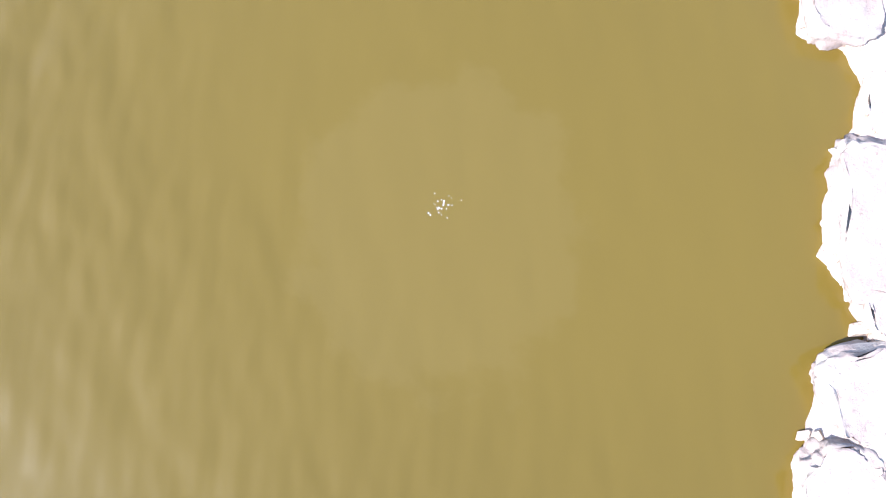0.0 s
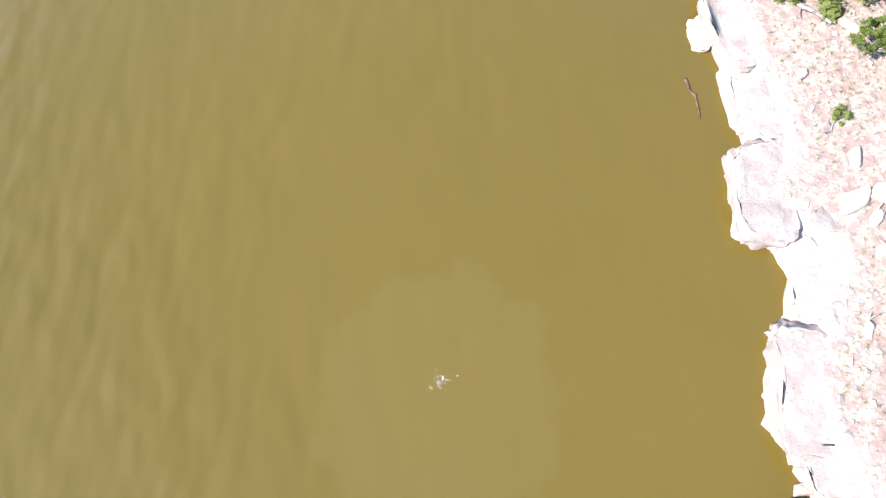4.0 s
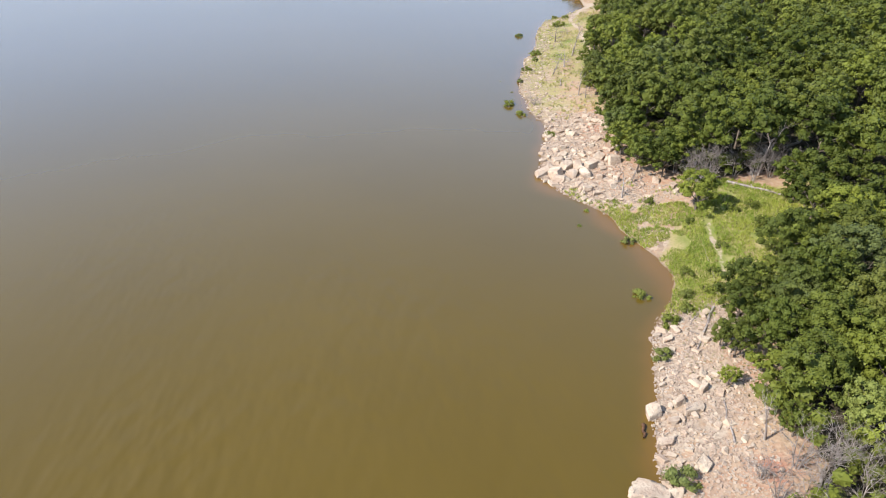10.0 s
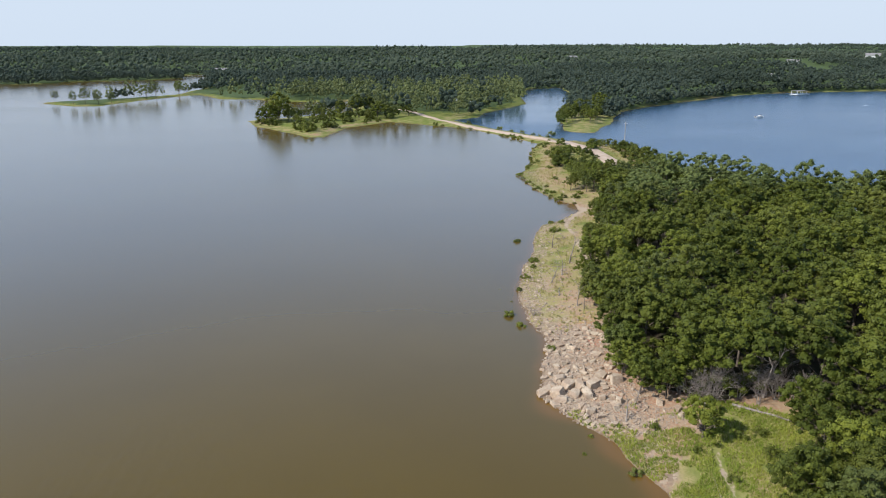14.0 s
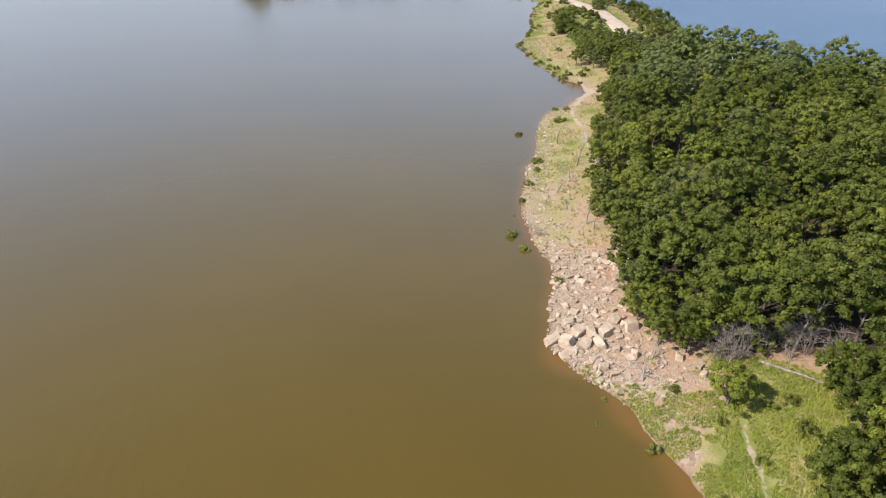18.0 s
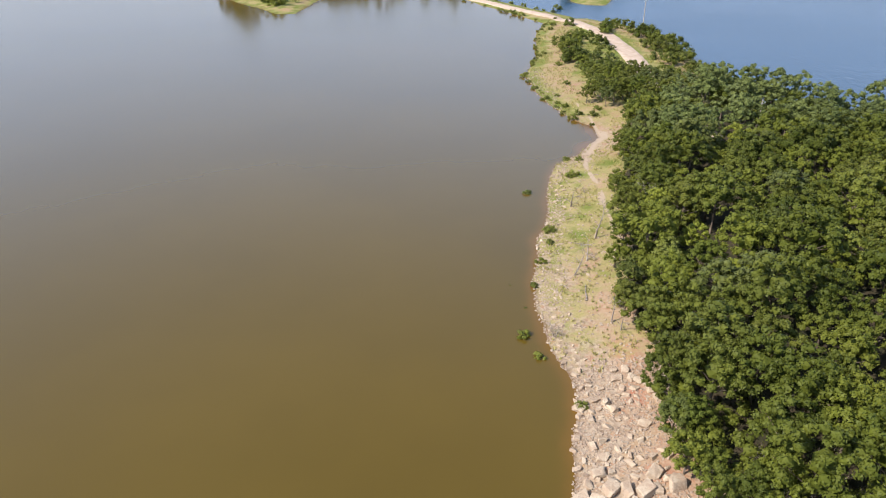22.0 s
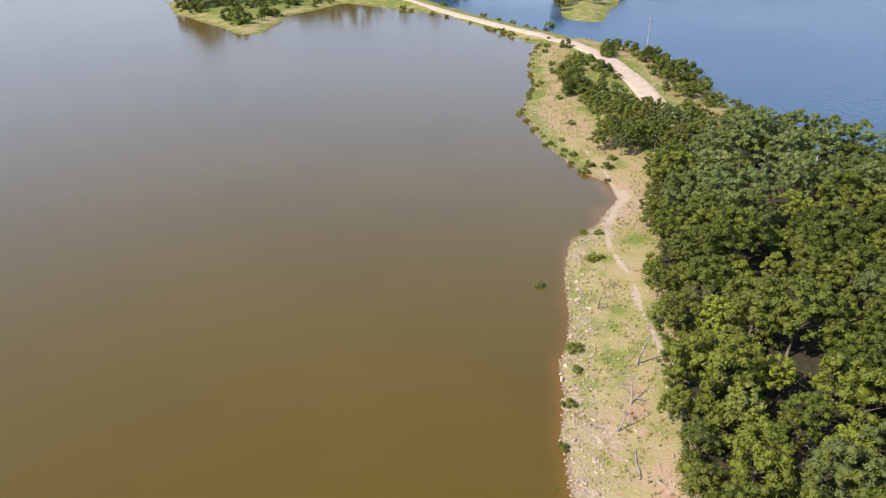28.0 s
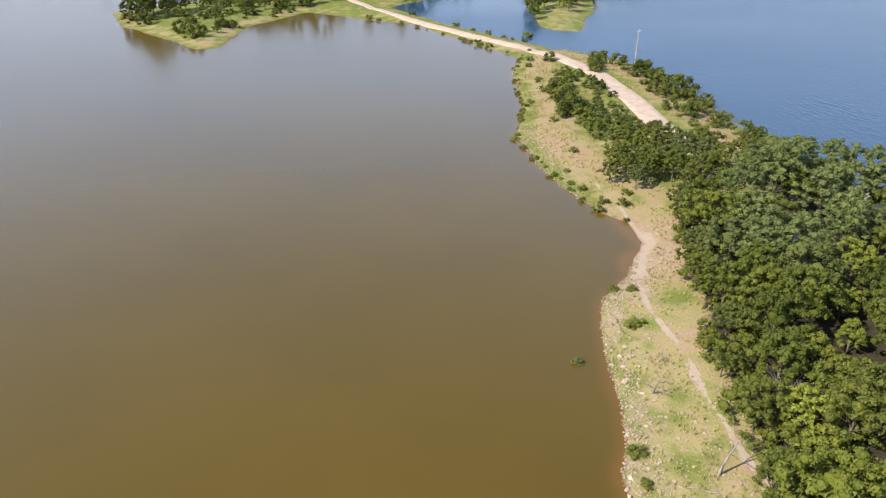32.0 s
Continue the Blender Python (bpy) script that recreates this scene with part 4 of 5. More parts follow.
for k, (x, y, a, b, c, turn) in enumerate([(17.3, 43.6, 0.95, 0.8, 0.8, 20), (19.6, 44.6, 0.9, 0.5, 0.6, 25), (20.3, 43.5, 1.2, 0.55, 0.6, 20), (17.4, 40.3, 1.0, 0.5, 0.5, 5), (19.3, 37.6, 0.8, 0.7, 0.6, 50),
                                           (13.9, 90.0, 1.6, 0.9, 0.8, 30), (15.5, 89.2, 1.3, 1.1, 0.9, 60), (15.8, 87.4, 1.2, 0.8, 0.8, -20), (17.2, 91.2, 1.5, 1.0, 0.9, 40), (17.6, 88.6, 1.1, 0.9, 0.8, 70), (16.4, 93.2, 1.2, 0.8, 0.7, 20), (19.2, 88.0, 1.2, 0.8, 0.8, 100), (18.2, 85.6, 1.0, 0.7, 0.6, 30), (21.8, 92.4, 1.3, 0.9, 0.8, 50), (18.6, 90.6, 0.8, 1.1, 0.8, 15), (20.4, 90.4, 1.3, 1.0, 0.9, 35),
                                           (23.6, 90.8, 1.3, 1.0, 1.1, 10), (21.0, 87.0, 0.7, 0.6, 0.6, 0), (20.1, 15.3, 1.0, 0.7, 0.45, 15), (21.5, 15.6, 0.9, 0.6, 0.45, -20), (20.6, 17.6, 0.6, 0.6, 0.35, 30), (22.5, 16.0, 0.6, 0.4, 0.4, 70), (20.9, 14.4, 0.5, 0.35, 0.3, 50), (21.5, 11.6, 0.9, 0.5, 0.4, 100), (22.1, 10.5, 0.5, 0.45, 0.35, 20), (19.4, 9.0, 0.45, 0.3, 0.3, 60), (20.9, 12.8, 0.45, 0.3, 0.3, 130), (18.9, 22.6, 0.5, 0.35, 0.3, 30), (21.9, 25.4, 0.9, 0.4, 0.4, 140), (18.1, 30.6, 0.8, 0.4, 0.35, 140)]):
    ob = new("boulder", block_mesh("boulder", 540 + k, (0.74 * a, 0.8 * b, 0.78 * c), 22, 0.05))
    tagged(ob, "big pale angular sandstone boulder on the bank", "rock", "boulders of the bank")
    stand(ob, x, y, turn, 1.0, -0.2 * c, 14 * math.sin(5 * k))

STONES = [block_mesh("boulder", 560 + k, (1.0, random.Random(k).uniform(0.5, 0.9), random.Random(k + 9).uniform(0.35, 0.75)), 16 + k % 5, 0.03) for k in range(14)]


def scree_one(px, py):
    s = inland(px, py)
    return (s > 0.1) & (s < 8) & (px < tree_line(py) + 1) & (waves(px, py, 5, 81) > -0.35)


def scree_two(px, py):
    s = inland(px, py)
    return (s > -0.1) & (s < 11) & (px < tree_line(py) + 2) & (waves(px, py, 5, 82) > -0.4)


def strip(px, py):
    s = inland(px, py)
    return (s > -0.1) & (s < 4.5)


loose = []
for seed, spots_, low, high in ((71, scatter(130, 14, 27, 33.5, 57, 0.7, scree_one, 71), 0.16, 0.6), (72, scatter(170, 12, 32, 81, 110, 0.8, scree_two, 72), 0.22, 0.75),
                                (73, scatter(60, 12, 26, 110, 170, 1.5, strip, 73), 0.18, 0.4)):
    pick = random.Random(seed)
    for x, y in spots_:
        size, mesh, turn, lean = low + (high - low) * pick.random() ** 1.8, pick.choice(STONES), pick.uniform(0, 360), pick.uniform(-20, 20)
        if size < 0.32 or seed == 73:
            z = max(float(land_height(np.array([x]), np.array([y]))[0]), -0.12)
            loose.append((mesh, place(x, y, z + 0.22 * size, turn, size, lean)))
            continue
        ob = new("boulder", mesh)
        tagged(ob, "pale angular sandstone block among the scree", "rock", "boulders of the scree")
        stand(ob, x, y, turn, size, -0.22 * size, lean)
joined("loose_stones", loose, BOULDER_STONE, "pale angular stones lying loose on the scree", "stones")


def ledge_foot(px, py):
    s = inland(px, py)
    return (s > -0.25) & (s < 1.3)


pick = random.Random(77)
for x, y in scatter(56, 12, 19, -7, 31, 0.5, ledge_foot, 77, 400):
    ob = new("boulder", pick.choice(STONES))
    tagged(ob, "small broken sandstone block at the foot of the ledge", "rock", "blocks of the ledge")
    size = pick.uniform(0.22, 0.6)
    ob.matrix_basis = place(x + 0.15, y, pick.uniform(0.05, 0.5) * size + 0.35 * float(smooth(0, 1.3, inland(np.array([x]), np.array([y]))[0])), pick.uniform(0, 360), size, pick.uniform(-20, 20))

PEBBLES = [shard_mesh(600 + k) for k in range(10)]


def rubble_spots(px, py):
    s = inland(px, py)
    g = np.random.default_rng(91).uniform(0, 1, px.shape)
    dense = np.where(py < 33, 0.07 * (s > 2), np.where(py < 57, 0.7 * (s < 8.5), np.where(py < 80, 0.10, np.where(py < 112, 0.95 * (s < 11), np.where(py < 180, 0.4 * (s < 3.0 + 3 * waves(px, py, 9, 84)) + 0.04, 0.15 * (s < 5))))))
    return (s > -0.15) & (px < tree_line(py) + 2) & (g < dense) & (waves(px, py, 3, 83) > -0.45)


def rubble(name, count, area, gap, low, high, seed, label, material):
    items = scatter(count, *area, gap, rubble_spots, seed, 12)
    pick = random.Random(seed)
    z = land_height(np.array([p[0] for p in items]), np.array([p[1] for p in items]))
    joined(name, [(pick.choice(PEBBLES), place(x, y, h + 0.02, pick.uniform(0, 360), pick.uniform(low, high) * pick.uniform(0.6, 1.5), pick.uniform(-25, 25))) for (x, y), h in zip(items, z)], material, label, "stones")


rubble("rubble_near", 6000, (12, 30, -6, 60), 0.20, 0.05, 0.17, 92, "broken pale stones strewn over the bank", RUBBLE_STONE)
rubble("rubble_far", 9000, (11, 33, 78, 260), 0.26, 0.07, 0.22, 93, "broken pale stones strewn over the far bank", RUBBLE_STONE)


# ---- shrubs, grass and dead wood ----
def shrub_mesh(seed, wide, tall, clumps, per, size, leaves):
    rng = np.random.default_rng(seed)
    c, r = crown_clumps(rng, clumps, wide, tall, tall * 0.55)
    return mesh_of("shrub_leaves", *leaf_cloud(rng, c, r, per, size, 0.8), leaves)


def make_shrub(name, seed, wide, tall, leaves, label, group, clumps=9, per=90, size=0.085):
    pick = random.Random(seed)
    e = thing(name, label, "shrub", group)
    stems = []
    for k in range(5):
        a = k * 1.26 + pick.uniform(-0.4, 0.4)
        stems.append([((0, 0, -0.3), 0.03), ((0.3 * wide * math.cos(a), 0.3 * wide * math.sin(a), tall * 0.5), 0.02), ((0.6 * wide * math.cos(a), 0.6 * wide * math.sin(a), tall), 0.008)])
    put_part("stem", limb_mesh("shrub_stem", stems, BARK, 4), e)
    put_part("foliage", shrub_mesh(seed, wide, tall, clumps, per, size, leaves), e)
    return e


water_shrubs = [make_shrub("willow_bush", 700 + k, 0.9, 0.55, SHRUB_LEAVES, "small green willow bush at the waterline", "bushes of the waterline") for k in range(3)]
bank_shrubs = [make_shrub("bank_shrub", 710 + k, 1.1, 0.8, SHRUB_LEAVES, "leafy green shrub on the stony bank", "shrubs of the bank") for k in range(3)]
junipers = [make_shrub("juniper_bush", 720 + k, 1.7, 1.5, OAK_LEAVES, "dark green rounded juniper beside the gravel road", "junipers by the road", 13, 70, 0.14) for k in range(3)]
for x, y, size in ((11.5, 118.6, 1.0), (13.0, 113.9, 0.8), (17.5, 166.1, 0.85), (19.4, 149.3, 1.15), (18.8, 144.5, 0.8), (16.6, 138.5, 0.9), (14.6, 131.4, 0.7), (19.8, 50.6, 0.9), (21.4, 71.4, 0.8), (20.2, 60.4, 0.85),
                   (21.8, 55.7, 1.0), (23.9, 57.6, 0.8), (18.0, 79.2, 0.4), (16.5, 75.4, 0.35), (27.8, 183.3, 0.9), (16.7, 104.2, 0.8), (34.3, 211.2, 1.2), (30.1, 228.9, 0.9), (32.3, 224.0, 0.8), (33.7, 220.6, 1.0),
                   (28.6, 239.0, 0.8), (27.3, 246.0, 0.9), (26.2, 252.0, 1.1), (29.3, 233.5, 0.6), (31.0, 268, 0.9), (34.6, 290, 1.0), (36.5, 303, 0.9), (12.6, 125.6, 0.3), (11.0, 132, 0.25)):
    grow(water_shrubs, x, y, size, 0.05)
for x, y, size in ((17.6, 36.2, 1.0), (25.9, 64.2, 0.7), (24.6, 60.0, 0.7), (30.5, 182.3, 0.7), (26.6, 172.6, 0.9), (27.9, 172.9, 0.9), (20.3, 19.9, 0.45), (19.0, 27.5, 0.7), (20.2, 29.4, 1.3), (21.4, 27.0, 1.3),
                    (19.7, 32.0, 0.8), (25.6, 79.5, 0.6), (37, 240, 0.9), (36, 214, 1.0), (39, 212, 1.1), (41, 216, 0.9), (33, 230, 0.7), (38, 262, 1.0), (36, 280, 0.9), (43, 300, 1.1), (44, 318, 1.0), (46, 326, 1.2)):
    grow(bank_shrubs, x, y, size, 0.08)
for x, y, size in ((45.4, 259.6, 1.2), (45.8, 247.0, 1.05), (63.8, 306, 0.95), (56.8, 282.2, 0.9), (44.3, 273.5, 1.1), (47.8, 305, 1.0), (46, 298, 0.95), (46.8, 290, 1.2), (44.5, 283, 1.1), (43.0, 266, 1.0), (50.5, 262, 0.8), (54.3, 256, 0.8),
                   (52, 246, 0.8), (57, 240, 0.9), (55, 232, 0.8), (78, 309, 1.3), (74.5, 313, 1.0), (79.5, 300, 1.2), (76, 294, 0.9), (79, 287, 1.4), (80, 278, 1.1), (79.4, 266, 1.4), (78, 256, 1.3), (74, 262, 0.8), (81, 246, 1.2), (77, 240, 1.2),
                   (72, 246, 0.9), (80, 232, 1.3), (74, 228, 1.3), (82, 220, 1.3), (76, 218, 1.2), (69, 238, 0.8), (54.5, 367, 0.8), (69, 318, 0.6), (66, 324, 0.6), (49, 314, 0.9), (52, 322, 0.8)):
    if rnd.random() < 0.82:
        grow(rnd.choice((junipers, junipers, bank_shrubs)), x + rnd.uniform(-1.5, 1.5), y + rnd.uniform(-2, 2), 1.75 * size * rnd.uniform(0.6, 1.2), 0.1)
# row of small oaks where the wood ends at the cove
for x, y, size in ((43.5, 222.5, 0.62), (46.2, 220.8, 0.7), (48.8, 222.5, 0.66), (51.5, 219.8, 0.75), (54.2, 220.6, 0.68), (56.8, 217.0, 0.78), (59.6, 219.5, 0.7), (47.6, 226.5, 0.55), (52.6, 225.0, 0.6), (41.4, 225.5, 0.5), (45.0, 232.0, 0.5), (66, 219, 0.7), (70, 215, 0.8)):
    grow(oak_things, x, y, 1.3 * size)
for x, y, size in ((40, 222, 0.7), (42, 229, 0.75), (45, 238, 0.8), (50, 240, 0.85), (55, 239, 0.9), (59, 237, 0.8), (62, 232, 0.9), (48, 233, 0.9), (53, 233, 0.95), (57, 229, 0.95), (61, 226, 0.9), (44, 218.5, 0.7), (49, 227, 0.9), (66, 226, 0.9), (70, 222, 1.0),
                   (73, 233, 0.7), (78, 226, 0.9), (83, 226, 0.9), (80, 240, 0.7), (84, 214, 1.0), (77, 211, 1.0), (79, 290, 0.55), (75, 304, 0.6), (81, 272, 0.6), (66, 214, 0.9), (71, 210, 1.0)):
    grow(oak_things, x + rnd.uniform(-0.8, 0.8), y + rnd.uniform(-0.8, 0.8), size)
# the long thicket between the bank and the road
for y in np.arange(252, 322, 3.2):
    x = float(np.interp(y, [250, 275, 305, 322], [44.5, 46, 50.5, 49]))
    if rnd.random() < 0.35:
        continue
    grow(rnd.choice((junipers, bank_shrubs, bank_shrubs, bank_shrubs)), x + rnd.uniform(-3.4, 3.4), float(y), rnd.uniform(0.9, 2.1), 0.1)
for x, y, size in ((46, 251, 1.5), (54.2, 260, 1.3), (56.8, 286.8, 1.4), (63.8, 311.8, 1.5), (57.2, 248.3, 1.1), (51.5, 268, 0.9), (53, 275, 0.8), (55.5, 270, 0.7), (57.5, 296, 0.8), (56, 302, 0.9), (58.5, 279, 0.7), (54.6, 290, 0.8), (55, 252, 1.2), (51, 256, 1.2)):
    grow(junipers, x, y, size, 0.1)
for x, y, size in ((72.6, 317, 1.4), (74.4, 302.3, 1.7), (74.6, 280, 1.5), (82, 285.7, 1.7), (72.6, 261.5, 1.5), (81.5, 271.4, 1.8), (81.9, 261, 1.7), (71.7, 283, 1.2), (77, 292, 1.6), (78.5, 278, 1.3), (70.5, 268, 1.1), (77, 255, 1.5), (80, 297, 1.4), (71.4, 329, 1.0), (70.6, 254, 1.2), (72, 292, 1.1), (76, 268, 1.4), (72, 308, 1.2), (69.5, 246, 1.3), (69, 240, 1.2)):
    grow(rnd.choice((junipers, bank_shrubs)), x, y, size * 1.1, 0.1)
# low willows along the waterline of the neck
for x, y in spaced(WEST_NORTH[2:], 2.3):
    if rnd.random() < 0.7:
        grow(water_shrubs, x + rnd.uniform(-0.7, 1.3), y + rnd.uniform(-0.8, 0.8), rnd.uniform(0.3, 0.85), 0.05)
for x, y in ((70, 418), (74, 424), (68, 428), (80, 420), (84, 436), (76, 436), (88, 426), (90, 444), (72, 440), (66, 410), (82, 412), (64, 400)):
    grow(oak_things, x, y, rnd.uniform(0.8, 1.3), 0.3)
# scrub in the tall grass of the meadow
for x, y, size in ((35.6, 67.0, 1.1), (34.6, 63.0, 1.0), (31.6, 61.0, 0.8), (33.2, 60.0, 1.1), (36.4, 71.6, 0.8), (30.8, 68.6, 0.6), (28.4, 64.0, 0.5), (27.0, 60.4, 0.6), (36.6, 76.0, 0.8), (34.4, 75.4, 0.7), (29.0, 74.0, 0.5)):
    grow(bank_shrubs, x, y, size * rnd.uniform(0.9, 1.4), 0.1)
for x, y, size in ((37.6, 67.8, 0.6), (42.6, 75.6, 0.9), (35.0, 61.0, 0.5)):
    grow(rnd.choice((oak_things, lime_things)), x, y, size * 1.1, 0.6)
grow(near_limes, 30.2, 76.4, 1.05, 0.6)
# the lone oak over the meadow, and young trees at the edge of the wood
for x, y, size, kind in NEAR_TREES:
    grow((near_things, near_limes, near_things if rnd.random() < 0.5 else near_limes)[kind], x, y, size)
for x, y, size in ((25.8, 87.0, 0.72), (28.6, 85.4, 0.7), (24.6, 92.0, 0.74), (31.6, 86.8, 0.85), (25.0, 97.5, 0.8), (25.2, 103.5, 0.7),):
    grow(oak_things, x, y, size)
for x, y, size in [(x, y, 0.8 + 0.15 * (k % 3)) for k, (x, y) in enumerate(LIGHT_TREES)]:
    grow(lime_things, x, y, size)
# scrub along the causeway
CAUSEWAY_EDGE = spaced([(42, 336), (31, 359), (13, 391), (-6, 407)], 3.2)
CAUSEWAY_BACK = spaced([(58, 349), (44, 364), (27, 391), (11, 419)], 4.5)
for pts in (CAUSEWAY_EDGE, CAUSEWAY_BACK):
    for x, y in pts:
        if rnd.random() < 0.5:
            grow(bank_shrubs, x + rnd.uniform(-0.8, 0.8), y + rnd.uniform(-0.8, 0.8), rnd.uniform(0.4, 1.4), 0.1)

# trees of the islet, the spit and the point across the creek
for x, y, size in ((-103, 412, 0.8), (-100, 418, 1.0), (-98, 424, 0.9), (-110, 424, 0.7), (-94, 414, 1.0), (-91, 425, 0.9), (-84, 428, 0.9), (-78, 418, 0.8), (-72, 430, 1.0), (-66, 418, 0.9), (-61, 432, 1.1), (-56, 420, 1.0), (-50, 436, 1.2), (-45, 444, 1.1),
                   (-40, 436, 1.0), (-36, 448, 1.2), (-54, 448, 1.1), (-64, 446, 1.0), (-75, 442, 0.9), (-66, 396, 0.7), (-63, 380, 0.6), (-58, 408, 0.8), (-70, 404, 0.8), (-30, 440, 0.8), (-44, 428, 0.8), (-48, 458, 1.1), (-36, 462, 1.2), (-58, 466, 1.1), (-98, 408, 0.7), (-88, 412, 0.8), (-82, 404, 0.7), (-86, 418, 0.9), (-76, 410, 0.6), (-74, 422, 0.9), (-68, 410, 0.7), (-62, 426, 0.9), (-80, 432, 0.9), (-56, 432, 1.0), (-50, 426, 0.8), (-46, 438, 0.9), (-22, 446, 1.0), (-26, 456, 1.1)):
    if rnd.random() < 0.62:
        grow(oak_things, x, y, (1.7 if x < -88 else 1.2) * size * rnd.uniform(0.6, 1.35), 0.8)
for x, y, size in [(rnd.uniform(-108, -28), rnd.uniform(362, 455), rnd.uniform(0.4, 1.3)) for _ in range(80)]:
    if float(inland(np.array([x]), np.array([y]))[0]) > 2.8:
        grow(rnd.choice((junipers, bank_shrubs)), x, y, 1.6 * size, 0.2)
for x, y in ((60, 208), (63, 203), (67, 206), (72, 203), (77, 200), (81, 197), (86, 195), (90, 192), (96, 189), (102, 187), (70, 197), (84, 189), (108, 184)):
    grow(poplar_things, x, y, rnd.uniform(1.1, 1.5), 0.3)
for x, y, size in ((-272, 536, 0.8), (-262, 534, 1.0), (-254, 537, 0.9), (-248, 545, 0.7), (-240, 590, 1.0), (-236, 600, 1.1), (-226, 625, 1.0), (-222, 632, 0.9), (-296, 556, 0.7), (-232, 640, 1.0)):
    grow(poplar_things, x, y, 1.25 * size)
for x, y, size in ((78, 440, 0.8), (82, 448, 0.9), (88, 455, 0.8), (92, 440, 0.7), (96, 460, 0.9), (86, 430, 0.6), (100, 475, 1.0), (76, 452, 0.7)):
    grow(oak_things, x, y, 1.6 * size)


def grass_spots(px, py):
    s = inland(px, py)
    g = np.random.default_rng(95).uniform(0, 1, px.shape)
    want = np.where(py < 57, 0.35 * (s > 2.5), np.where(py < 79 + 5 * (px > 31), 1.0, np.where(py < 110, 0.08, np.where(py < 200, 0.4, 0.5))))
    return (s > 0.15) & (px < tree_line(py) + 3) & (g < want) & ((waves(px, py, 4, 85) > 0.0) | ((py > 58) & (py < 79 + 5 * (px > 31)) & (waves(px, py, 2.5, 86) > 0.6 - 1.05 * lush(px, py)))) & (edge_distance(px, py, TRAIL, False) > 0.8) & (edge_distance(px, py, MEADOW_TRAIL, False) > 0.5) & (edge_distance(px, py, ROAD_LINE, False) > 4)


def grass_mesh(seed):
    g = np.random.default_rng(seed)
    n = 12
    a = g.uniform(0, 2 * np.pi, n)
    foot = g.normal(size=(n, 3)) * np.array([0.10, 0.10, 0])
    tip = foot + np.stack([np.cos(a) * 0.14, np.sin(a) * 0.14, g.uniform(0.2, 0.45, n)], 1)
    side = np.stack([-np.sin(a), np.cos(a), 0 * a], 1) * 0.035
    return mesh_of("grass_tuft", np.stack([foot - side, foot + side, tip], 1).reshape(-1, 3), np.arange(3 * n).reshape(-1, 3), GRASS_BLADES)


TUFTS = [grass_mesh(800 + k) for k in range(5)]


def grass(name, count, area, gap, low, high, seed, label, material):
    items = scatter(count, *area, gap, grass_spots, seed, 14)
    pick = random.Random(seed)
    z = land_height(np.array([p[0] for p in items]), np.array([p[1] for p in items]))
    joined(name, [(pick.choice(TUFTS), place(x, y, h, pick.uniform(0, 360), pick.uniform(low, high))) for (x, y), h in zip(items, z)], material, label, "grass")


grass("grass_meadow", 6500, (16, 46, 56, 85), 0.22, 0.4, 1.2, 96, "bright green grass in the meadow by the cove", GRASS_BLADES)
grass("grass_straw", 2200, (16, 46, 56, 81), 0.3, 0.4, 1.1, 99, "dry straw among the green grass of the meadow", DRY_GRASS)
grass("grass_ledge", 2600, (16, 34, 0, 56), 0.35, 0.25, 0.6, 98, "sparse dry grass above the ledge", WEEDS)
grass("grass_bank", 6000, (13, 82, 110, 340), 0.45, 0.7, 1.5, 97, "dry yellow-green grass on the far bank", DRY_GRASS)


def dead_tree(name, seed, tall, label, depth=2, spread=0.55, stems=1, group=""):
    pick = random.Random(seed)
    e = thing(name, label, "dead tree", group)
    trunk, boughs = [], []
    for k in range(stems):
        way = Vector((pick.uniform(-1, 1), pick.uniform(-1, 1), 2.2 if stems > 1 else 6))
        stem = branch_limbs(pick, (pick.uniform(-0.1, 0.1), pick.uniform(-0.1, 0.1), -0.3), way, tall * pick.uniform(0.8, 1.0), 0.06 + 0.025 * tall if stems == 1 else 0.05, 0)[0]
        trunk.append(stem)
        for _ in range(5 if stems == 1 else 3):
            p, r = stem[pick.randint(1, len(stem) - 1)]
            side = Vector((pick.uniform(-1, 1), pick.uniform(-1, 1), pick.uniform(0.1, 0.9)))
            boughs.append(branch_limbs(pick, p, side, tall * pick.uniform(0.35, 0.6), r * 0.6 + 0.009, depth - 1, 0.0, spread, 4))
    put_part("trunk", limb_mesh("dead_trunk", trunk, DEADWOOD, 6), e)
    for bough in boughs:
        put_part("branch", limb_mesh("dead_branch", bough, DEADWOOD, 3), e)
    return e


snags = [dead_tree("dead_tree", 900 + k, 4.8, "bleached bare dead tree standing on the bank", 2, 0.5, 1, "dead trees of the bank") for k in range(2)]
for x, y, size in ((24.6, 158.6, 0.9), (26.1, 144.1, 1.1), (20.7, 132.8, 0.8), (23.4, 119.5, 0.7), (24.2, 117.6, 0.6), (23.5, 137.0, 0.8), (22.8, 81.5, 0.7), (24.6, 84.8, 0.6), (40.6, 84.6, 1.2), (43.2, 85.0, 1.3), (24.4, 39.6, 0.7), (36.6, 151.0, 1.1)):
    grow(snags, x, y, size, 0.0)
thickets = [dead_tree("dead_bush", 920 + k, 2.4, "leafless grey dead bush", 3, 0.8, 5, "dead bushes") for k in range(2)]
